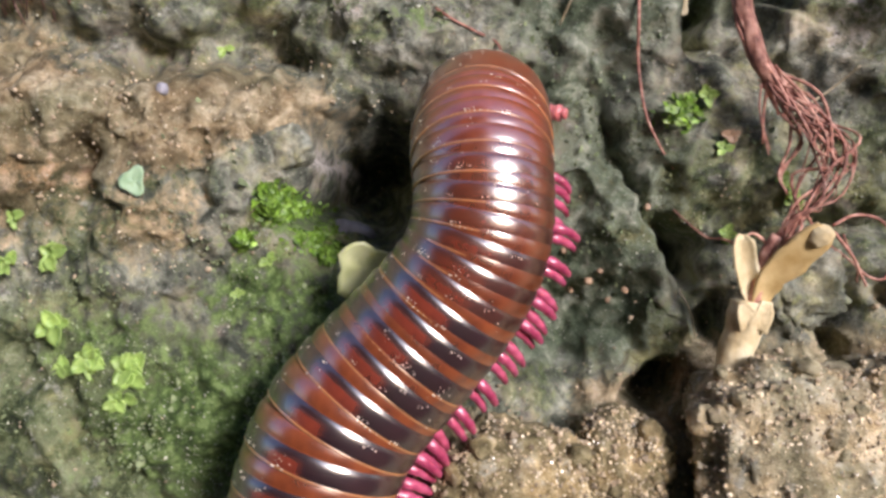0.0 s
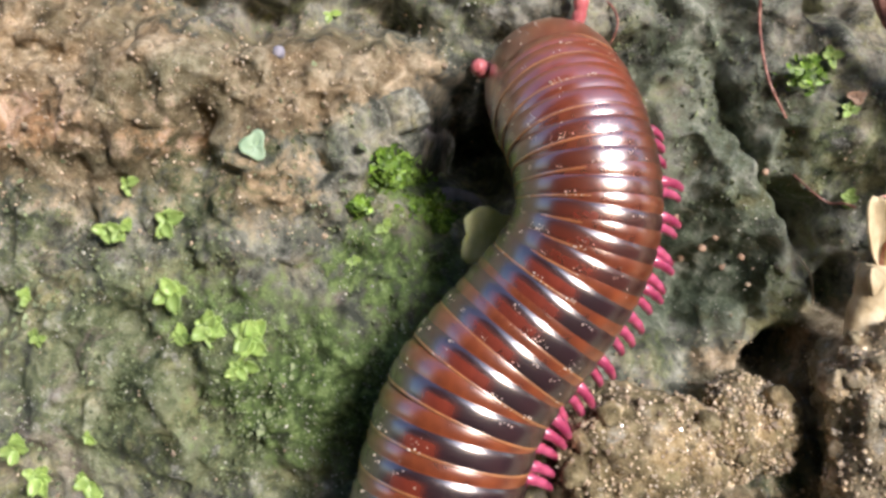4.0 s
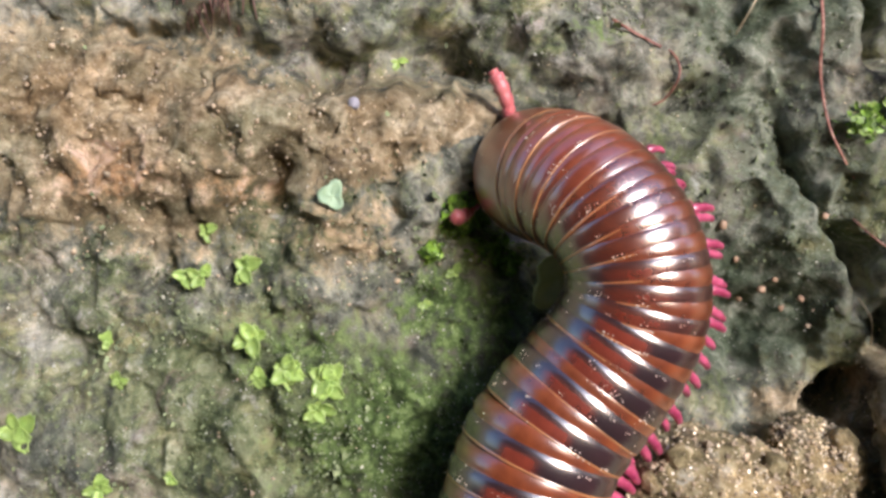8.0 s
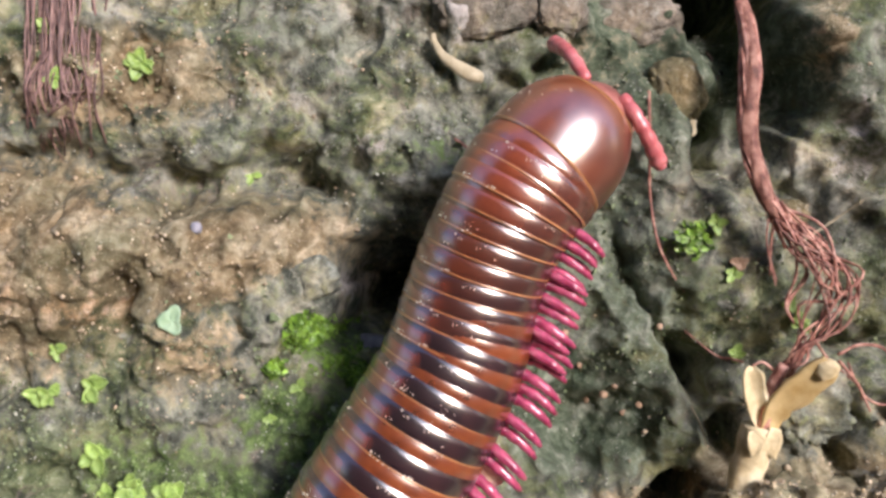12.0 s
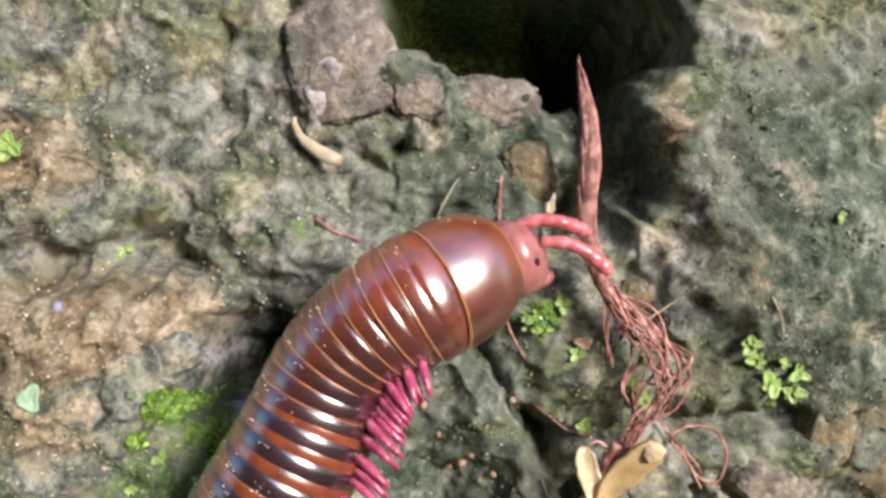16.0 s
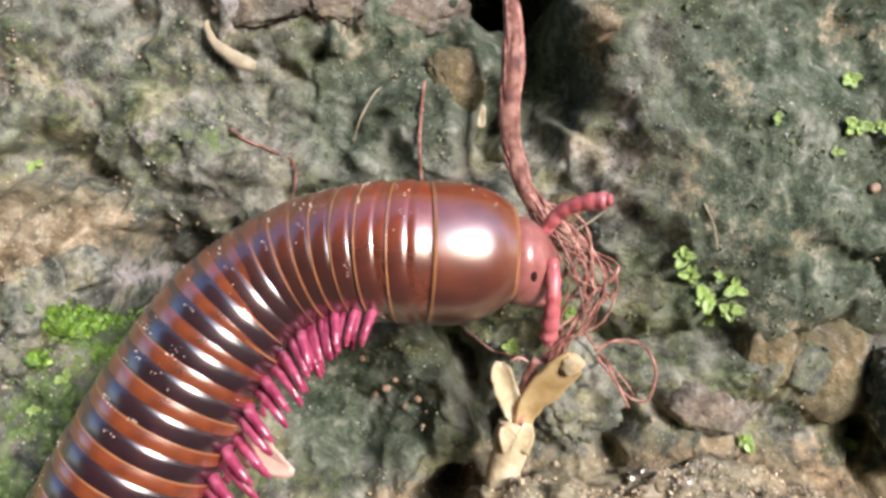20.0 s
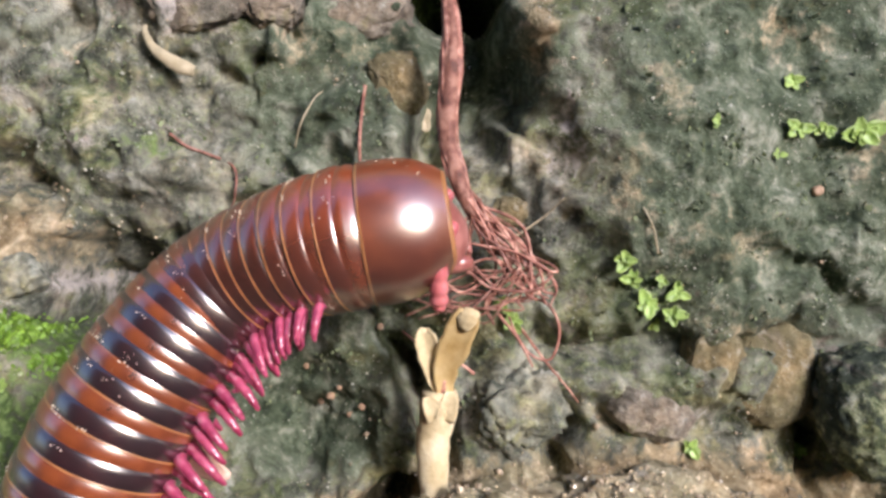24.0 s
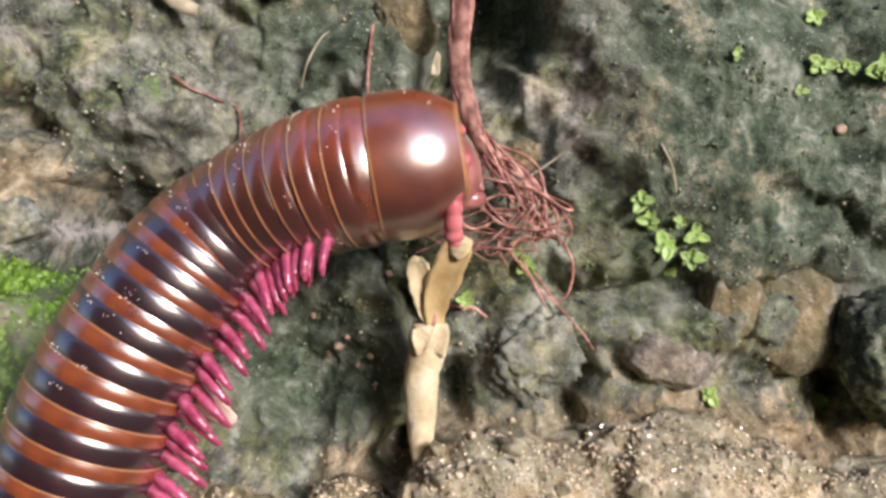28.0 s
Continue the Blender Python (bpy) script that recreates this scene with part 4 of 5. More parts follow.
for n, (x, z, r) in enumerate(((16.1, -2.3, 0.5), (18.3, -4.3, 0.42), (11.6, 4.7, 0.5), (14.6, -3.4, 0.4), (17.2, -1.2, 0.34), (66.6, 19.7, 0.62), (21.8, 5.6, 0.4), (13.4, 1.0, 0.36), (19.7, -3.2, 0.4))):
    stone("seed", x, z, r * 0.95, r * 0.8, r * 0.8, n * 40, SEED, "tiny orange-brown seed stuck on the rock", "seed", 0.1, 20 + n, 0.1, "seeds on the rock")
stone("bead", 31.6, 35.2, 0.5, 0.5, 0.5, 0, BEAD, "shiny black droplet beside the hanging root", "droplet", 0.5, 40, 0.04)


# ---- grains, crumbs and green film on the face ----
def scatter(name, n, size, mat, weight, label, category, seed, flat=False, tall=1.0):
    """Many tiny bits in one mesh, laid where weight(x, z) is high."""
    r = np.random.RandomState(seed)
    x, z = r.uniform(-79, 91, n * 4), r.uniform(-44, 57, n * 4)
    keep = r.uniform(0, 1, n * 4) < weight(x, z)
    x, z = x[keep][:n], z[keep][:n]
    n = len(x)
    y = -height(x, z)
    s = size * np.exp(r.normal(0, 0.38, n))
    base = np.array([(1, 0, 0), (-1, 0, 0), (0, 1, 0), (0, -1, 0), (0, 0, 1), (0, 0, -1)], float)
    faces = np.array([(0, 2, 4), (2, 1, 4), (1, 3, 4), (3, 0, 4), (2, 0, 5), (1, 2, 5), (3, 1, 5), (0, 3, 5)])
    if flat:
        base = np.array([(-0.5, 0, 0), (0.5, 0, 0), (0.55, -0.9, 0.35), (0, -1.5, 0.8), (-0.55, -0.9, 0.35)], float)
        faces = np.array([(0, 1, 2, 3, 4)])
    a, b = r.uniform(0, 2 * np.pi, n), r.uniform(-0.9, 0.9, n)
    P = base[None] * (s[:, None, None] * r.uniform(0.7, 1.3, (n, 1, 3)))
    ca, sa, cb, sb = np.cos(a)[:, None], np.sin(a)[:, None], np.cos(b)[:, None], np.sin(b)[:, None]
    X, Y, Z = P[..., 0], P[..., 1] * tall, P[..., 2]
    X, Z = ca * X - sa * Z, sa * X + ca * Z
    Y, Z = cb * Y - sb * Z, sb * Y + cb * Z
    V = np.stack([X + x[:, None], Y + (y - s * (0.0 if flat else 0.35))[:, None], Z + z[:, None] - 0.12 * np.clip(-y, -4, 6)[:, None]], -1).reshape(-1, 3)
    F = (faces[None] + (np.arange(n) * len(base))[:, None, None]).reshape(-1, faces.shape[1])
    me = bpy.data.meshes.new(name)
    me.vertices.add(len(V))
    me.vertices.foreach_set("co", (V * MM).ravel())
    me.loops.add(F.size)
    me.loops.foreach_set("vertex_index", F.ravel())
    me.polygons.add(len(F))
    me.polygons.foreach_set("loop_start", np.arange(len(F)) * F.shape[1])
    me.update(calc_edges=True)
    me.materials.append(mat)
    return tagged(new(name, me), label, category, kind="stuff")


def film_weight(x, z):
    return np.clip(np.maximum.reduce([blob(x, z, -32, -16, 30, 14, -10, 3), 0.7 * blob(x, z, -18, -3, 14, 9, -30, 2), 0.28 * blob(x, z, 62, 24, 24, 22, 0, 3), 0.5 * blob(x, z, 17, 10, 14, 16, 0, 2),
                                      0.6 * blob(x, z, -3, 25, 7, 4, 0, 2), 0.3 * blob(x, z, -30, 32, 20, 8, 0, 2)]) * (0.5 + 0.9 * fbm(x, z, 5, 3, 71)), 0, 1)


scatter("sand_grains", 13000, 0.085, GRAIN, lambda x, z: np.clip(0.02 + 0.75 * soil_mask(x, z) * (0.45 + 0.8 * fbm(x, z, 4, 3, 73)), 0, 1), "glinting pale sand grains strewn on the soil", "sand grains", 3)
scatter("soil_crumbs", 5000, 0.17, CRUMB, lambda x, z: np.clip(0.015 + 0.7 * soil_mask(x, z), 0, 1), "small brown crumbs of soil", "soil crumbs", 4)
scatter("green_film", 30000, 0.20, FUZZ, film_weight, "thin grey-green growth of algae and tiny moss", "moss", 5, True)

scatter("stone_grit", 11000, 0.08, GRIT, lambda x, z: np.clip((0.25 + 0.9 * fbm(x, z, 6, 3, 75)) * (1 - soil_mask(x, z)), 0, 1), "fine pale grit on the rock", "grit", 6)


def on_stone(ob, n, size, mat, seed, label):
    """Grains stuck on a clod, one mesh."""
    r = random.Random(seed)
    mw, verts = ob.matrix_basis, [v for v in ob.data.vertices if v.co.y < 0.0]
    V, F = [], []
    for _ in range(n):
        v = r.choice(verts)
        c = (mw @ v.co) / MM + Vector((r.uniform(-0.2, 0.2), r.uniform(-0.1, 0.02), r.uniform(-0.2, 0.2)))
        s = size * math.exp(r.gauss(0, 0.4))
        q = Euler((r.uniform(0, 6), r.uniform(0, 6), r.uniform(0, 6))).to_matrix()
        k = len(V)
        for d in ((1, 0, 0), (-1, 0, 0), (0, 1, 0), (0, -1, 0), (0, 0, 1), (0, 0, -1)):
            V.append(tuple(c + q @ (Vector(d) * s * r.uniform(0.7, 1.3))))
        F += [(k + a, k + b, k + c2) for a, b, c2 in ((0, 2, 4), (2, 1, 4), (1, 3, 4), (3, 0, 4), (2, 0, 5), (1, 2, 5), (3, 1, 5), (0, 3, 5))]
    return tagged(new("clod_grains", flat_mesh("clod_grains", V, F, mat, False)), label, "sand grains", kind="stuff")


def clod_lump(seed):
    bm = bmesh.new()
    bmesh.ops.create_icosphere(bm, subdivisions=3, radius=1.0)
    for v in bm.verts:
        v.co *= 1 + 0.3 * noise.noise(v.co * 1.3 + Vector((seed, 0, 0))) + 0.22 * noise.noise(v.co * 3.1 + Vector((0, seed, 0)))
    return bm


# lumps that stand out of each clod
for n, c in enumerate(CLODS):
    r = random.Random(80 + n)
    front = [v for v in c.data.vertices if v.co.y < -0.0012]
    kinds = [part("lump", clod_lump(10 * n + k), c.data.materials[0], c) for k in range(3)]
    for k in range(16 if n in (0, 3, 4) else 9):
        v = r.choice(front)
        s = r.uniform(0.6, 1.5)
        ob = kinds[k] if k < 3 else again(kinds[k % 3], c, Matrix())
        ob.matrix_basis = Matrix.Translation(v.co * 0.985) @ at(0, 0, 0, r.uniform(0, 180), r.uniform(0, 180), 0)
        ob.scale = (s, s * 0.75, s)
for n, c in enumerate(CLODS):
    on_stone(c, 2600 if n in (0, 3, 4) else 1500, 0.12, GRAIN, 50 + n, "pale grains stuck on a clod of soil")
    on_stone(c, 600 if n in (0, 3, 4) else 350, 0.22, CRUMB, 60 + n, "brown crumbs stuck on a clod of soil")


# ---- green plants ----
def lobe_mesh(seed, length, width):
    """A cupped, notched leaf lobe with thickness, pointing along +x and facing the viewer (-y)."""
    r, bm = random.Random(seed), bmesh.new()
    cols, rows = 6, 5
    wav = r.uniform(0, 6)
    top = []
    for layer in (0, 1):
        g = []
        for i in range(cols + 1):
            u = i / cols
            w = width * (math.sin(math.pi * min(1, 0.12 + 0.88 * u) ** 0.8) ** 0.7 if u < 1 else 0.25)
            g.append([bm.verts.new((length * u * (1 - 0.10 * (abs(j / rows - 0.5) < 0.15) * (u > 0.9)), -0.28 * length * u * u + 0.5 * (2 * j / rows - 1) ** 2 * -w + 0.06 * math.sin(7 * u + wav + j) + 0.10 * layer, w * (2 * j / rows - 1))) for j in range(rows + 1)])
        top.append(g)
        for i in range(cols):
            for j in range(rows):
                q = (g[i][j], g[i + 1][j], g[i + 1][j + 1], g[i][j + 1])
                bm.faces.new(q if layer == 0 else tuple(reversed(q)))
    a, b = top
    rim = [(i, 0) for i in range(cols + 1)] + [(cols, j) for j in range(1, rows + 1)] + [(i, rows) for i in range(cols - 1, -1, -1)] + [(0, j) for j in range(rows - 1, 0, -1)]
    for (i, j), (k, m) in zip(rim, rim[1:] + rim[:1]):
        bm.faces.new((a[i][j], b[i][j], b[k][m], a[k][m]))
    bmesh.ops.recalc_face_normals(bm, faces=bm.faces)
    return bm


LOBES = []


def rosette(x, z, size, count, seed, label, name="liverwort", spread=360):
    r = random.Random(seed)
    e = tagged(new(name), label, "small plant", "green plants on the rock")
    e.matrix_basis = at(x, surface(x, z) - 0.25, z - 0.12 * max(-4, min(6, -surface(x, z))))
    for n in range(count):
        a = spread * n / count + r.uniform(-25, 25)
        m = at(r.uniform(-0.3, 0.3) * size, -r.uniform(0, 0.5), r.uniform(-0.3, 0.3) * size, r.uniform(-20, 20), a, 0)
        kind = r.randrange(5)
        if len(LOBES) <= kind:
            kind = len(LOBES)
            LOBES.append(part("leaf", lobe_mesh(kind, 1.5, 0.62), LOBE, e))
            LOBES[-1].matrix_basis = m
            ob = LOBES[-1]
        else:
            ob = again(LOBES[kind], e, m)
        ob.scale = [size * r.uniform(0.6, 1.1)] * 3
    return e


BRIGHT = "bright yellow-green liverwort leaves growing on the damp rock"
for n, (x, z, s, c) in enumerate(((-38.3, 0.5, 1.5, 5), (-42.8, -0.4, 1.0, 5), (-37.5, -6.4, 1.4, 5), (-33.8, -9.5, 1.3, 7), (-37.0, -10.5, 0.9, 5), (-29.8, -10.6, 1.3, 8), (-30.6, -13.2, 1.0, 6), (-42.5, 4.1, 0.8, 4),
                                  (-44.5, -0.5, 0.9, 5), (-51.2, -24.7, 1.2, 6), (-46.5, -25.6, 1.4, 7), (-62, -16.6, 1.4, 7), (-52.3, -21.2, 1.1, 6), (-51.2, -11, 0.8, 5), (-52.7, -7.2, 0.8, 5), (-45.5, -20.0, 0.7, 4))):
    rosette(x, z, s, c, 100 + n, BRIGHT)
for n, (x, z, s, c) in enumerate(((-34, 34, 1.3, 9), (-42.1, 32.3, 0.9, 6), (-44, 38, 0.8, 5), (25.2, 15.6, 1.1, 6), (27.2, 16.8, 0.8, 4), (23.5, 14.3, 0.8, 5), (28.6, 11.5, 0.8, 5), (46.9, 13.2, 0.9, 6), (47.6, 11.2, 0.8, 5), (49.2, 8.6, 1.1, 7),
                                  (52.2, 9.6, 0.9, 6), (52.0, 7.2, 0.9, 5), (50.8, 5.6, 0.7, 5), (50.4, 11.0, 0.6, 4), (70.6, 25.6, 1.4, 7), (67.4, 25.9, 0.8, 5), (64.4, 26.2, 0.9, 5), (54.8, 26.6, 0.5, 4), (62.1, 23.7, 0.5, 4), (64, 31, 0.8, 5))):
    rosette(x, z, s, c, 140 + n, "small clump of bright green leaves on the rock")
for n, (x, z, s, c) in enumerate(((29.5, 2.5, 0.8, 5), (35.8, 6.4, 0.8, 6), (34.6, 8.4, 0.7, 5), (60.2, -13.4, 1.1, 6), (67.6, -9.1, 0.9, 6), (54, -6.8, 0.8, 5), (48.0, -5.0, 0.6, 4), (-17.4, -0.3, 0.7, 5), (-23.5, 22.2, 0.8, 4), (-20.4, -3.4, 0.6, 4))):
    rosette(x, z, s, c, 180 + n, "small dull green plant in a gap of the rock")


def moss_patch(cx, cz, rx, rz, n, seed, label):
    """A cushion of tiny three-sided leaves."""
    r = np.random.RandomState(seed)
    a, d = r.uniform(0, 2 * np.pi, n), np.sqrt(r.uniform(0, 1, n)) * (1 + 0.35 * np.sin(3 * r.uniform(0, 6, n)))
    x, z = cx + rx * d * np.cos(a), cz + rz * d * np.sin(a)
    y = -height(x, z) - (1.5 * np.clip(1 - d * d, 0, 1) + r.uniform(-0.2, 0.5, n))
    V, F = [], []
    for i in range(n):
        s = 0.52 * math.exp(r.normal(0, 0.25))
        q = Euler((r.uniform(-0.9, 0.9), r.uniform(0, 6.3), r.uniform(-0.9, 0.9))).to_matrix()
        c = Vector((x[i], y[i], z[i]))
        k = len(V)
        V += [tuple(c + q @ Vector(p) * s) for p in ((-0.22, 0.2, -0.8), (0.22, 0.2, -0.8), (0.4, 0, 0), (0, -0.25, 0.9), (-0.4, 0, 0), (0, 0.12, 0))]
        F += [(k, k + 1, k + 5), (k + 1, k + 2, k + 5), (k + 2, k + 3, k + 5), (k + 3, k + 4, k + 5), (k + 4, k, k + 5)]
    return tagged(new("moss_cushion", flat_mesh("moss_cushion", V, F, MOSS)), label, "moss", kind="stuff")


moss_patch(-16.0, 5.2, 2.3, 2.0, 620, 1, "bright green cushion of moss beside the dark hollow")
moss_patch(-13.2, 3.2, 2.6, 2.2, 720, 2, "bright green cushion of moss beside the dark hollow")
moss_patch(-11.6, 0.8, 1.8, 1.6, 300, 4, "thin green moss in the shade of the body")
moss_patch(-19.6, 1.8, 1.0, 0.8, 120, 3, "little tuft of green moss on the ledge")
moss_patch(24.5, 15.0, 2.4, 2.0, 70, 5, "thin green moss on the rock behind the root")


# ---- dry stem with an opened bud, pushed aside by the millipede ----
dry_stem = tagged(new("dry_stem"), "broken dry straw-coloured stem with an opened bud", "plant stem")


def shaft(pts, radii, squash, seed):
    bm = bmesh.new()
    line = smooth_line(pts, 5)
    rad = np.interp(np.linspace(0, 1, len(line)), np.linspace(0, 1, len(radii)), radii)
    tube(bm, line, [float(q) for q in rad], 20)
    c = [float(q) for q in np.mean(line, axis=0)]
    for v in bm.verts:
        n = noise.noise(v.co * 0.9 + Vector((seed, 0, 0))) * 0.22 + noise.noise(v.co * Vector((2.8, 2.8, 0.9)) + Vector((seed, 0, 0))) * 0.12
        v.co.y = c[1] + (v.co.y - c[1]) * squash
        v.co += Vector((n, n * 0.6, n * 0.4))
    return bm


def shell(pts, widths, cup, thick, seed):
    """A boat-shaped scale along a path, hollow towards the viewer's side, with an uneven rim."""
    bm, line = bmesh.new(), smooth_line(pts, 5)
    n, cols, sheets = len(line), 8, []
    for layer in (0, 1):
        g = []
        for i, p in enumerate(line):
            a, b = line[max(i - 1, 0)], line[min(i + 1, n - 1)]
            d = Vector((b - a).tolist()).normalized()
            side = d.cross(Vector((0, -1, 0))).normalized()
            out = side.cross(d).normalized()
            w = float(np.interp(i / (n - 1), np.linspace(0, 1, len(widths)), widths))
            row = []
            for j in range(cols + 1):
                q = 2 * j / cols - 1
                wob = 0.14 * noise.noise(Vector((i * 0.5, j * 0.7, seed)))
                row.append(bm.verts.new(Vector(p.tolist()) + side * (w * q * (1 + wob)) + out * (cup * w * (q * q - 1) + wob + thick * layer)))
            g.append(row)
        sheets.append(g)
        for i in range(n - 1):
            for j in range(cols):
                bm.faces.new((g[i][j], g[i + 1][j], g[i + 1][j + 1], g[i][j + 1]))
    a, b = sheets
    rim = [(i, 0) for i in range(n)] + [(n - 1, j) for j in range(1, cols + 1)] + [(i, cols) for i in range(n - 2, -1, -1)] + [(0, j) for j in range(cols - 1, 0, -1)]
    for (i, j), (k, m) in zip(rim, rim[1:] + rim[:1]):
        bm.faces.new((a[i][j], b[i][j], b[k][m], a[k][m]))
    bmesh.ops.recalc_face_normals(bm, faces=bm.faces)
    return bm


part("stalk", shaft([(-0.6, 1.4, -9.0), (-0.3, 1.0, -5.0), (0.1, 0.4, 0.2), (0.7, 0, 2.4), (1.2, -0.2, 4.4), (1.4, -0.3, 5.7)], [0.9, 1.3, 1.7, 1.75, 2.0, 1.75], 0.9, 1.0), STEM, dry_stem)
part("node", shell([(0.9, -1.2, 3.2), (0.5, -1.4, 4.5), (0.2, -1.3, 5.5)], [1.0, 0.95, 0.5], 0.2, 0.6, 2.0), STEM, dry_stem, "frayed pale node")
part("node", shell([(1.6, -1.2, 3.0), (2.2, -1.4, 4.5), (2.4, -1.3, 5.7)], [1.0, 0.9, 0.5], 0.2, 0.6, 3.0), STEM, dry_stem, "frayed pale node")
left_scale = part("bud_scale", shell([(1.5, -0.6, 5.6), (0.9, -1.2, 7.6), (0.2, -2.2, 9.7), (-0.2, -2.8, 11.3), (-0.2, -2.6, 12.0)], [0.6, 1.05, 1.15, 1.0, 0.35], 0.55, 0.35, 4.0), STEM, dry_stem, "curled pale bud scale")
right_scale = part("bud_scale", shell([(1.9, -0.6, 5.2), (2.8, -1.4, 7.8), (4.5, -2.6, 9.9), (6.2, -3.8, 11.8), (6.9, -4.2, 12.7)], [0.7, 1.2, 1.5, 1.4, 0.9], 0.12, 0.6, 5.0), BUD_IN, dry_stem, "golden brown bud scale")
scale_tip = part("bud_tip", shaft([(5.9, -3.9, 11.2), (6.7, -4.3, 12.2), (7.0, -4.4, 12.9)], [0.6, 1.05, 0.95, 0.4], 0.8, 6.0), STEM, dry_stem, "swollen cream tip of a bud scale")
part("bud_core", shaft([(1.6, -0.5, 4.8), (2.0, -0.7, 6.4), (2.4, -1.0, 9.4), (3.6, -1.4, 12.0)], [0.9, 0.9, 0.75, 0.6], 0.8, 7.0), ROOT, dry_stem, "reddish brown core of the bud")

# ---- hanging root that frays into fibres ----
root = tagged(new("hanging_root"), "reddish brown hanging root fraying into a tangle of fibres", "root")
MAIN = [(29.2, 2.0, 44), (29.0, -1.6, 41), (29.5, -3.4, 36.5), (29.4, -4.2, 31.5), (29.0, -4.4, 26.5), (29.8, -4.8, 21.5)]
THICK = (0.12, 0.34, 0.85, 1.15, 1.0, 1.0)
for n in range(11):
    r = random.Random(300 + n)
    a0 = 2 * math.pi * n / 11
    line = [(x + THICK[i] * 0.85 * math.cos(a0 + 0.7 * i), y + 0.5 * THICK[i] * math.sin(a0 + 0.7 * i), z + r.uniform(-0.8, 0.8)) for i, (x, y, z) in enumerate(MAIN)]
    line += [(31.0 + r.uniform(-0.4, 1.4), -5.2 + r.uniform(-0.6, 0.6), 17.8 + r.uniform(-0.5, 1.0)), (33.6 + r.uniform(-1.2, 1.4), -5.4 + r.uniform(-0.7, 0.5), 14.6 + r.uniform(-0.7, 1.2))]
    if n > 6:
        line.append((36.8 + r.uniform(-1.4, 1.6), -5.6 + r.uniform(-0.6, 0.6), 11.2 + r.uniform(-1.0, 1.2)))
    line = smooth_line(line, 4)
    bm = bmesh.new()
    tube(bm, line, [max(0.12, (0.34 - 0.20 * i / len(line)) * min(1, 0.25 + i / 8)) * (1 + 0.2 * math.sin(i * 1.7 + n)) for i in range(len(line))], 6)
    part("strand", bm, ROOT, root)
bm = bmesh.new()
line = smooth_line(MAIN + [(31.2, -5.0, 18.0), (32.6, -5.2, 15.8)], 8)
fat = np.interp(np.linspace(0, 1, len(line)), [0, 0.1, 0.25, 0.45, 0.65, 0.8, 1], [0.08, 0.26, 0.7, 1.0, 0.85, 0.8, 0.2])
tube(bm, line, [float(q) for q in fat], 28)
for v in bm.verts:
    v.co += Vector((1, 0.4, 0)) * (0.16 * noise.noise(Vector((v.co.x * 2.4, v.co.y * 2.4, v.co.z * 0.22))) + 0.12 * noise.noise(Vector((v.co.x * 6, v.co.y * 6, v.co.z * 0.5))))
part("root_core", bm, ROOT_CORE, root, "fibrous reddish brown root core")
LOOSE_FIBRES, LOOP_FIBRES = [], []
for n in range(28):
    r = random.Random(400 + n)
    j = lambda s: r.uniform(-s, s)
    line = [(31.6 + j(1.0), -5.0 + j(0.6), 18.0 + j(1.0)), (34.6 + j(2.2), -5.6 + j(1.0), 14.4 + j(1.8)), (37.4 + j(2.4), -5.8 + j(1.2), 10.6 + j(1.9)), (36.0 + j(2.3), -5.6 + j(1.2), 7.0 + j(1.9)), (34.0 + j(1.2), -5.2 + j(0.6), 4.0 + j(1.0)), (32.4 + j(0.8), -5.0 + j(0.3), 1.5 + j(0.6))]
    if n % 7 == 0:
        line = line[:3] + [(38.6 + j(0.6), -6.2, 9.6 + j(1.2))]
    if n % 9 == 4:
        line = [line[0], (31.4 + j(0.8), -4.6, 14.6 + j(0.8)), (32.4 + j(1.2), -4.2, 11.0 + j(0.8))]
    if n % 9 == 6:
        line = [line[1], (34.2 + j(0.8), -4.6, 11.4), (33.0 + j(0.8), -4.4, 8.2 + j(0.6)), (33.6, -4.4, 6.4)]
    line, fat = smooth_line(line, 5), r.uniform(0.07, 0.19)
    for piece in (line[:11], line[10:]) if len(line) > 22 else (line,):
        bm = bmesh.new()
        tube(bm, piece, [fat * (1 - 0.25 * i / len(piece)) for i in range(len(piece))], 5)
        fibre = part("fibre", bm, ROOT, root)
        if piece is not line and len(piece) > 11:
            LOOSE_FIBRES.append((fibre, [float(q) for q in piece[0]], r.uniform(48, 76)))
for pts in (((37.4, -5.6, 3.4), (39.6, -5.6, 4.4), (42.4, -5.2, 3.8), (43.6, -5.0, 1.2), (42.8, -4.8, -1.6), (40.8, -4.8, -1.2), (39.4, -5.0, 0.8), (38.6, -5.2, 2.6)),
            ((37.6, -5.4, 2.8), (39.4, -5.2, 0.6), (40.2, -5.0, -0.8), (41.0, -4.8, -2.4)), ((31.6, -4.6, 1.6), (30.2, -4.8, 2.6), (29.2, -4.6, 2.2))):
    bm = bmesh.new()
    line = smooth_line(pts, 6)
    tube(bm, line, [0.17 - 0.06 * i / len(line) for i in range(len(line))], 6)
    LOOP_FIBRES.append(part("fibre", bm, ROOT, root))


def thread(name, pts, thick, mat, label, category="rootlet", group="thin rootlets"):
    bm = bmesh.new()
    line = smooth_line([(x, surface(x, z) - up, z - 0.12 * max(-4, min(6, -surface(x, z)))) for x, z, up in pts], 7)
    tube(bm, line, [thick * (1 - 0.45 * i / len(line)) for i in range(len(line))], 7)
    return tagged(part(name, bm, mat), label, category, group)


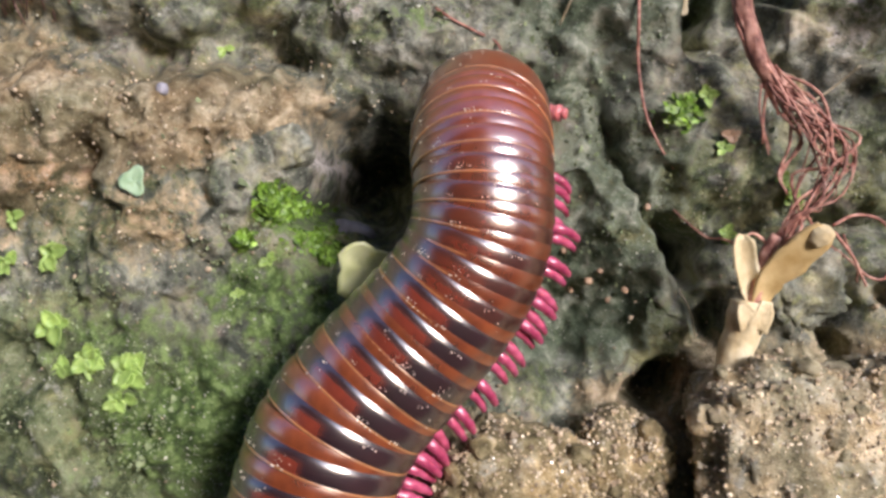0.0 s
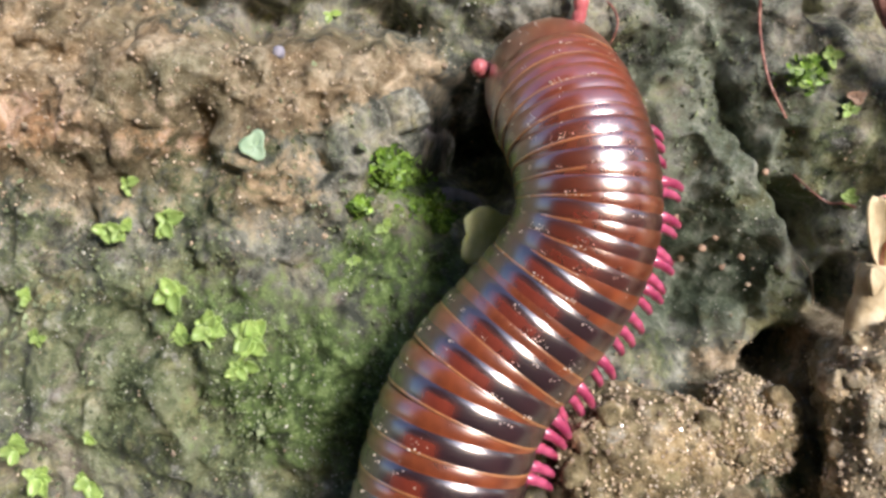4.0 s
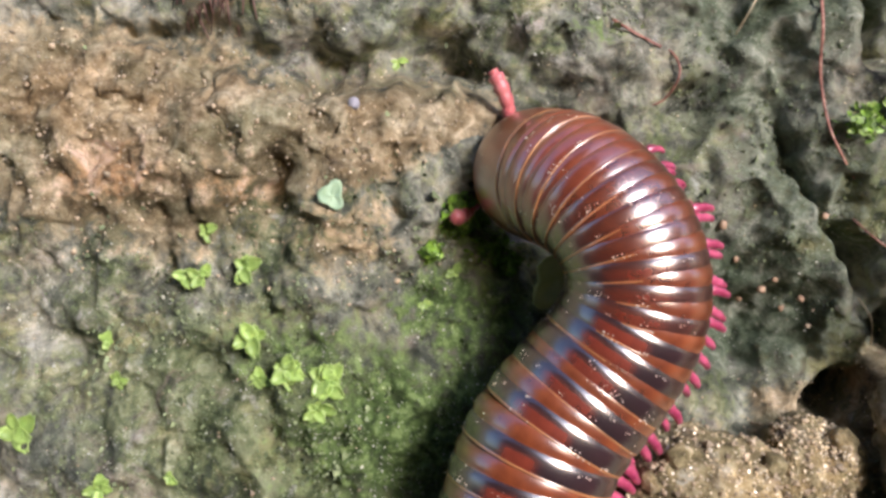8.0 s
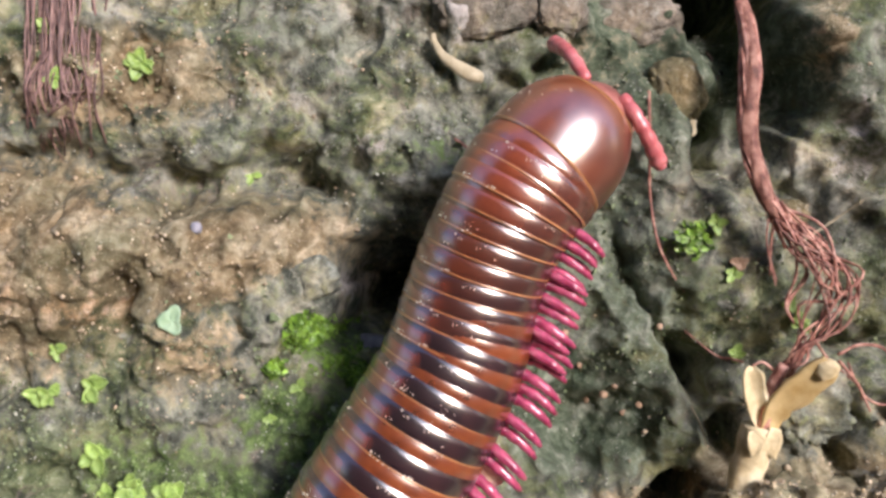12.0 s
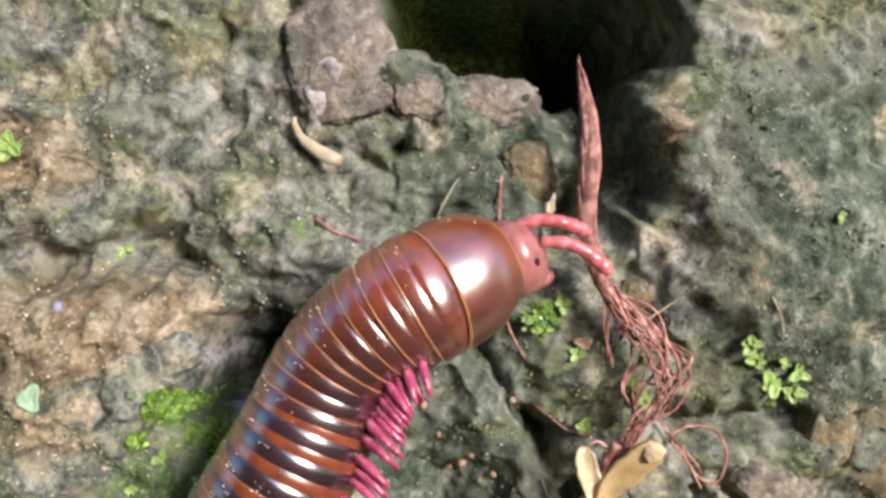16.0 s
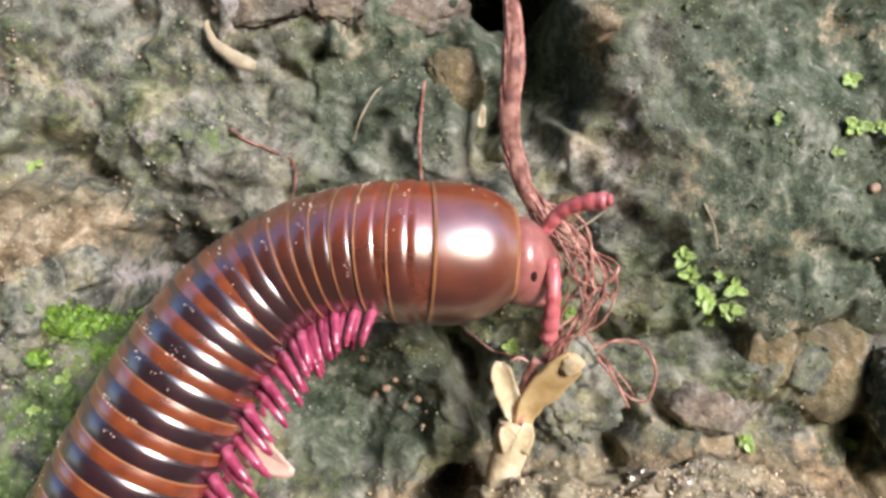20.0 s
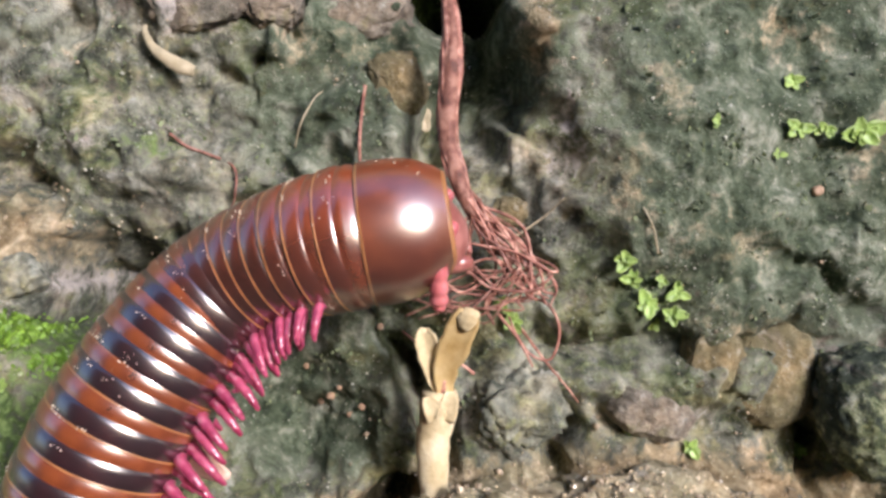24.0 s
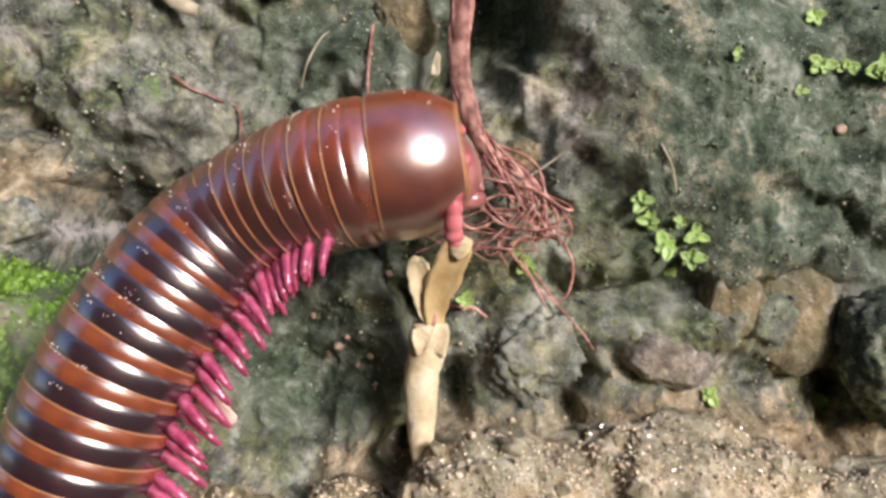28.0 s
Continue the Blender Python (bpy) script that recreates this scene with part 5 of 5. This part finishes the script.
thread("rootlet", ((-0.6, 26.0, 0.4), (1.4, 24.6, 0.7), (3.8, 23.6, 0.5), (6.0, 22.4, 0.5), (6.4, 20.0, 0.6), (5.0, 17.6, 0.4), (2.0, 17.0, 0.2)), 0.18, ROOT, "thin curved reddish rootlet on the rock")
thread("rootlet", ((20.4, 31, 0.2), (20.0, 25, 0.7), (20.2, 20, 0.8), (20.9, 15, 0.9), (22.4, 11.6, 0.6), (24.2, 9.2, 0.2)), 0.19, ROOT, "long thin reddish rootlet hanging down the rock")
thread("rootlet", ((12.6, 24.5, 0.2), (13.6, 27.0, 0.8), (15.0, 29.6, 0.7), (15.8, 30.6, 0.2)), 0.12, TWIG, "hair-thin pale rootlet on the rock")
thread("rootlet", ((36.6, 5.6, 1.2), (39.0, 2.2, 1.6), (41.2, -0.2, 1.2), (42.6, -2.2, 0.5)), 0.16, ROOT, "straight thin reddish rootlet lying over the grey stone")
thread("rootlet", ((33.2, 47, 0.4), (32.0, 42, 0.7), (31.2, 38, 0.5), (31.0, 34, 0.3)), 0.2, HAIR_ROOT, "thin dark rootlet beside the hanging root")
thread("rootlet", ((34.0, 14.0, 1.6), (38.5, 17.0, 2.0), (40.5, 19.2, 2.2)), 0.14, TWIG, "stray pale rootlet crossing the fibres")
thread("rootlet", ((25.0, -3.4, 0.4), (25.8, -5.4, 0.8), (27.2, -8.6, 0.6)), 0.14, TWIG, "short pale rootlet near the stem")
thread("rootlet", ((49.6, 14.0, 0.3), (49.0, 16.4, 0.5), (47.8, 18.6, 0.3)), 0.12, TWIG, "short pale hair on the rock")
thread("rootlet", ((30.4, 1.6, 0.6), (29.0, 2.0, 1.2), (27.6, 2.2, 0.8), (24.2, 5.0, 0.4)), 0.16, ROOT, "thin dark reddish rootlet across the gap")
# a curtain of fine roots
curtain = tagged(new("root_tuft"), "tuft of fine purplish brown hair roots hanging over rock", "roots")
for n in range(46):
    r = random.Random(500 + n)
    x = -42.4 + r.gauss(0, 2.1)
    z1 = 27 + r.uniform(-3, 4)
    pts = [(x * 0.4 - 25.4 + r.uniform(-0.6, 0.6), 52), (x + r.uniform(-0.5, 0.5), 43), (x + r.uniform(-0.8, 0.8), 36), (x + r.uniform(-1.2, 1.2), 31), (x + r.uniform(-1.8, 1.8), z1)]
    bm = bmesh.new()
    line = smooth_line([(a, surface(a, b) - r.uniform(0.4, 1.5), b) for a, b in pts], 4)
    tube(bm, line, [r.uniform(0.10, 0.18) * (1 - 0.4 * i / len(line)) for i in range(len(line))], 5)
    part("hair_root", bm, HAIR_ROOT, curtain)

# ---- bits of leaf, twig and bark ----
twig = tagged(part("twig", shaft([(-2.9, 0, 37.6), (-2.4, -0.3, 36.0), (-0.8, -0.5, 34.3), (1.0, -0.5, 33.2), (2.4, -0.3, 32.7)], [0.28, 0.34, 0.55, 0.75, 0.8, 0.6], 0.7, 9.0), TWIG), "short pale bent twig lying on the rock", "twig")
twig.location = (0, (surface(0, 34.5) - 0.4) * MM, 0)
chip = tagged(part("husk", shaft([(20.3, 0, -18.9), (20.7, -0.5, -20.6), (21.3, -0.5, -22.6), (21.8, 0, -23.8)], [0.15, 0.6, 0.7, 0.3], 0.4, 10.0), TWIG), "pale split husk lying between soil clods", "husk")
chip.location = (0, (surface(21, -21) - 1.2) * MM, 0)


def flake(name, x, z, rx, rz, turn, tilt, lift, mat, label, category, seed):
    """A thin cupped piece of leaf with an uneven edge and real thickness."""
    r, bm = random.Random(seed), bmesh.new()
    n, rings = 22, 5
    edge = [1 + 0.22 * math.sin(3 * k * 2 * math.pi / n + seed) + r.uniform(-0.06, 0.06) for k in range(n)]
    sheets = []
    for layer in (0, 1):
        mid = bm.verts.new((0, 0.12 * layer, 0))
        g = [[bm.verts.new((rx * q * edge[k] * math.cos(2 * math.pi * k / n), -0.35 * (q * q) * min(rx, rz) * 0.5 + 0.12 * layer + 0.07 * math.sin(4 * q + k), rz * q * edge[k] * math.sin(2 * math.pi * k / n))) for k in range(n)] for q in [(i + 1) / rings for i in range(rings)]]
        sheets.append(g)
        for k in range(n):
            bm.faces.new((mid, g[0][k], g[0][(k + 1) % n]))
            for a, b in zip(g, g[1:]):
                bm.faces.new((a[k], b[k], b[(k + 1) % n], a[(k + 1) % n]))
    for k in range(n):
        bm.faces.new((sheets[0][-1][k], sheets[1][-1][k], sheets[1][-1][(k + 1) % n], sheets[0][-1][(k + 1) % n]))
    bmesh.ops.recalc_face_normals(bm, faces=bm.faces)
    ob = tagged(part(name, bm, mat), label, category)
    ob.matrix_basis = at(x, surface(x, z) - lift, z, tilt, -turn, 0)
    return ob


flake("leaf_piece", -7.3, -0.8, 3.0, 2.5, 30, 25, 5.0 + surface(-7.2, -0.8), PALE_LEAF, "round pale yellow-green leaf piece beside the body", "leaf", 3)
flake("leaf_piece", -29.2, 7.2, 1.2, 1.4, 10, -10, 0.5, MINT_LEAF, "small pale mint green leaf piece on the ledge", "leaf", 5)
cream_leaf = flake("leaf_piece", 6.0, -6.6, 3.2, 1.9, -32, 12, 9.5 + surface(6.0, -6.6), CREAM, "cream-coloured leaf piece under the pink legs", "leaf", 8)
flake("leaf_piece", 26.4, 28.4, 1.0, 1.2, 0, 0, 0.8, TWIG, "small brown scale of bark beside the root", "bark", 11)
flake("leaf_piece", 29.2, 12.6, 0.9, 0.7, 0, 0, 0.6, SEED, "small pinkish flake on the rock behind the root", "flake", 12)

# ---- the bank that the face belongs to ----
bm = bmesh.new()
bmesh.ops.create_icosphere(bm, subdivisions=5, radius=1.0)
for v in bm.verts:
    n = v.co.normalized()
    q = Vector([math.copysign(abs(c) ** 0.4, c) for c in n]) * (1 + 0.06 * noise.noise(n * 3) + 0.03 * noise.noise(n * 9))
    v.co = Vector((6 + 600 * q.x, max(400 + 330 * q.y, 62), -90 + 640 * q.z))
tagged(part("rock_bank", bm, ROCK), "weathered grey-green bank of rock behind the face", "rock", kind="structure")

# ---- what closes the place behind the viewer ----
me = flat_mesh("ground", [(-9000, -9000, -700), (9000, -9000, -700), (9000, 9000, -700), (-9000, 9000, -700)], [(0, 1, 2, 3)], GROUND)
tagged(new("ground", me), "brown leaf-littered ground at the foot of the rock", "ground", kind="structure")
# added screen, never in view: blocks part of the sky, open towards the sun
V, F = [], []
turns, rises = [-68 + 7 * i for i in range(22)], [i / 6 for i in range(7)]
for a in turns:
    for u in rises:
        e = -18 + u * (18 + float(np.interp(a, [-66, -58, -40, -20, 4, 15, 45, 56, 80], [10, 38, 57, 64, 60, 2, 2, 28, 22])) + 3 * math.sin(a))
        V.append((2600 * math.sin(radians(a)) * math.cos(radians(e)), -2600 * math.cos(radians(a)) * math.cos(radians(e)), 2600 * math.sin(radians(e))))
for i in range(len(turns) - 1):
    for k in range(len(rises) - 1):
        F.append((7 * i + k, 7 * i + k + 1, 7 * i + k + 8, 7 * i + k + 7))
tagged(new("backdrop", flat_mesh("backdrop", V, F, SCREEN_GREEN)), "dark green foliage-like screen added unseen behind the viewer to shape sky reflections", "foliage", kind="structure")


# ---- the keyed poses of the body ----
def raw_axis(row, k):
    """Place on the body's guide line at ring number k."""
    pts, way = list(row), row[-1] - row[-2]
    way = way / np.linalg.norm(way)
    for rings in (3, 5, 5, 5, 6):   # the rest of the body, out of view
        pts.append(pts[-1] + way * rings * 3.2)
        way = way + np.array((-0.28, 0.0, 0.02))
        way = way / np.linalg.norm(way)
    ks = [*CONTROL, 20, 25, 30, 35, 41]
    pts = np.array(pts)
    i = int(np.clip(np.searchsorted(ks, k, side="right") - 1, 0, len(ks) - 2))

    def slope(j):
        a, b = max(j - 1, 0), min(j + 1, len(ks) - 1)
        return (pts[b] - pts[a]) / (ks[b] - ks[a])
    w = ks[i + 1] - ks[i]
    u = (k - ks[i]) / w
    return ((2 * u ** 3 - 3 * u ** 2 + 1) * pts[i] + (u ** 3 - 2 * u ** 2 + u) * w * slope(i) + (-2 * u ** 3 + 3 * u ** 2) * pts[i + 1] + (u ** 3 - u ** 2) * w * slope(i + 1))


GUIDES = {}


def guide(t):
    """The body's middle line at a keyed time, evened out: places every half millimetre, from 8 mm before the collar's rear edge."""
    if t not in GUIDES:
        row = BODY_ROWS[t]
        pts = np.array([raw_axis(row, k) for k in np.linspace(-3, 41, 529)])
        way = np.concatenate([[0.0], np.cumsum(np.linalg.norm(np.diff(pts, axis=0), axis=1))])
        way -= np.interp(0.0, np.linspace(-3, 41, 529), way)
        even = np.arange(-28, 260) * 0.5
        line = np.stack([np.interp(even, way, pts[:, c]) for c in range(3)], -1)
        ahead = pts[0] - pts[12]
        ahead = ahead / np.linalg.norm(ahead)
        line = np.where(even[:, None] < way[0], pts[0] + ahead * (way[0] - even)[:, None], line)

        def blurred(sigma):
            w = np.exp(-0.5 * (np.arange(-24, 25) * 0.5 / sigma) ** 2)
            padded = np.concatenate([line[0] + (line[0] - line[1]) * np.arange(24, 0, -1)[:, None], line, line[-1] + (line[-1] - line[-2]) * np.arange(1, 25)[:, None]])
            return np.stack([np.convolve(padded[:, c], w / w.sum(), "valid") for c in range(3)], -1)
        u = np.clip((even - 8) / 10, 0, 1)[:, None]
        GUIDES[t] = even, blurred(3.6) * (1 - u) + blurred(2.6) * u
    return GUIDES[t]


def axis_at(t, way):
    even, line = guide(t)
    way = way + float(np.interp(t, [14, 15, 16, 17, 19, 20, 21, 21.5, 23.5], [0, 0.8, 2.0, 1.0, 1.0, 1.5, 1.0, 0.8, 0]))   # how far it has drawn back
    return np.array([np.interp(way, even, line[:, c]) for c in range(3)])


def lean_at(t, way):
    """Degrees by which the back is turned to the animal's left."""
    early = np.interp(way, [0, 8, 18, 30, 44], [2, 4, 12, 20, 26])
    late = np.interp(way, [0, 6, 18, 44], [56, 66, 68, 62])
    return float(early + (late - early) * np.interp(t, [9.5, 13.5], [0, 1]))


def ring_pose(t, way, ahead=0.0):
    """The pose of what sits so far along the body; ahead: how far in front its direction is taken."""
    p = axis_at(t, way)
    half = float(np.interp(way, [8, 20], [5.0, 2.5]))
    d = Vector(axis_at(t, way - ahead - half) - axis_at(t, way - ahead + half)).normalized()
    out = Vector((0, -1, 0))
    left = out.cross(d).normalized()
    up = d.cross(left).normalized()
    a = radians(lean_at(t, way))
    back = (math.cos(a) * up + math.sin(a) * left).normalized()
    side = back.cross(d).normalized()
    m = Matrix((d, side, back)).transposed().to_4x4()
    m.translation = Vector(p) * MM
    return m


# how far the head is pushed out of the collar, and where its two feelers point
HEAD_ROWS = ((0, -0.8), (5.5, -1.6), (9, -0.4), (11.5, -0.6), (13.5, -0.6), (14.5, 0.4), (15, 1.0), (16, 1.5), (17, 0.6), (18, 0.0), (20, 0.8), (21, 1.2), (21.5, 0.9), (23.5, -2.4), (28, -2.4))
FEELERS = ((0, (-0.3, 0.9, 0.2), (0.4, -0.3, -0.85)), (2.2, (-0.3, 0.8, 0.0), (0.4, -0.3, -0.85)), (3, (-0.7, -0.2, -0.65), (0.5, -0.35, 0.75)), (5.5, (-0.4, -0.3, -0.85), (0.25, -0.55, 0.85)), (8, (-0.4, -0.3, -0.85), (0.3, -0.55, 0.85)), (9, (-0.9, -0.4, 0.2), (0.4, 0.8, 0.3)),
           (9.5, (-0.85, -0.2, 0.45), (0.7, -0.2, 0.4)), (10, (-0.9, -0.2, 0.3), (0.85, -0.2, -0.2)), (10.5, (-0.8, -0.1, 0.5), (0.5, -0.25, -0.8)), (11, (-0.5, 0.5, 0.7), (0.6, -0.35, -0.75)), (11.5, (-0.7, 0.0, 0.7), (0.5, -0.35, -0.8)),
           (13.5, (0.7, 0.2, -0.6), (0.45, -0.3, -0.85)), (14, (0.6, 0.2, -0.7), (0.4, -0.3, -0.85)), (15, (0.8, 0.3, -0.5), (0.75, -0.25, -0.5)), (16, (0.85, -0.35, 0.3), (0.9, -0.2, 0.0)), (17, (0.4, -0.1, 0.8), (0.25, -0.3, -0.9)),
           (18, (0.2, -0.75, 0.55), (-0.2, -0.5, -0.8)), (20, (0.35, -0.6, 0.7), (0.0, -0.4, -0.9)), (21, (0.3, -0.2, 0.9), (0.3, 0.1, -0.9)), (21.5, (0.3, -0.2, 0.9), (0.3, 0.1, -0.9)), (23.5, (-0.5, 0.6, 0.5), (-0.35, -0.35, -0.8)), (28, (-0.5, 0.6, 0.5), (-0.3, -0.35, -0.8)))


def collar_turn(t):
    """The collar's turn, also between the keyed times."""
    ts = sorted(BODY_ROWS)
    i = max(k for k in range(len(ts)) if ts[k] <= t)
    q = ring_pose(ts[i], 0.0, 1.0).to_quaternion()
    return q if i == len(ts) - 1 else q.slerp(ring_pose(ts[i + 1], 0.0, 1.0).to_quaternion(), (t - ts[i]) / (ts[i + 1] - ts[i]))


def feeler_pose(t, side, way):
    d = collar_turn(t).inverted() @ Vector(way).normalized()
    return at(10.4, 2.2 * side, 1.2, float(np.interp(t, [8, 9, 9.5, 10, 10.5], [140, 60, 60, 40, 0])), -math.degrees(math.asin(max(-1, min(1, d.z)))), math.degrees(math.atan2(d.y, d.x)))


def swing(p, turn):
    """A turn about a fixed point of a fibre, in the root's space."""
    return at(*p, 0, turn, 0) @ at(-p[0], -p[1], -p[2])


def motions():
    times = sorted(BODY_ROWS)
    for n, ring in enumerate(RINGS):
        walk(ring, [(t, ring_pose(t, BEHIND[n + 1])) for t in times])
    walk(collar, [(t, ring_pose(t, 0.0, 1.0)) for t in times])
    walk(head, [(t, at(x, 0, 0)) for t, x in HEAD_ROWS])
    walk(feeler_left, [(t, feeler_pose(t, 1, a)) for t, a, _ in FEELERS])
    walk(feeler_right, [(t, feeler_pose(t, -1, b)) for t, _, b in FEELERS])
    leaf = cream_leaf.matrix_basis.copy()
    walk(cream_leaf, [(t, at(dx, 0, dz) @ leaf) for t, dx, dz in ((0, -5.6, 0.6), (14, -5.6, 0.6), (18, -1.0, 0.8), (21.5, -0.6, 0.8), (23.5, -0.4, 1.4), (28, -0.3, 1.4))])
    walk(dry_stem, [(t, at(28.6 + dx, -4.0, -9.6 + dz, 0, -turn, 0)) for t, dx, dz, turn in STEM_ROWS])
    for scale, p, turn in ((left_scale, (1.5, -0.6, 5.6), 8), (right_scale, (1.9, -0.6, 5.2), -13), (scale_tip, (1.9, -0.6, 5.2), -13)):
        walk(scale, [(0, at(0, 0, 0)), (20.5, at(0, 0, 0)), (21.5, swing(p, 0.2 * turn)), (23.5, swing(p, turn)), (28, swing(p, 1.1 * turn))])
    for fibre, p, turn in LOOSE_FIBRES:
        walk(fibre, [(0, at(0, 0, 0)), (20, at(0, 0, 0)), (21.5, swing(p, 0.15 * turn)), (23.5, swing(p, 0.95 * turn)), (28, swing(p, turn))])
    for fibre in LOOP_FIBRES[:2]:
        walk(fibre, [(0, at(0, 0, 0)), (20.5, at(0, 0, 0)), (21.5, at(-0.5, 0, 0.8)), (23.5, at(-3.6, 0, 4.6)), (28, at(-3.8, 0, 5.0))])


STEM_ROWS = ((0, 0, 0, 0), (18.5, 0, 0, 0), (20, -0.1, 0, 1), (21, -0.4, 0.3, 3), (21.5, -0.5, 0.6, 4), (23.5, -1.0, 3.4, 6), (24, -1.2, 3.7, 6), (28, -3.4, 4.8, 4))
motions()
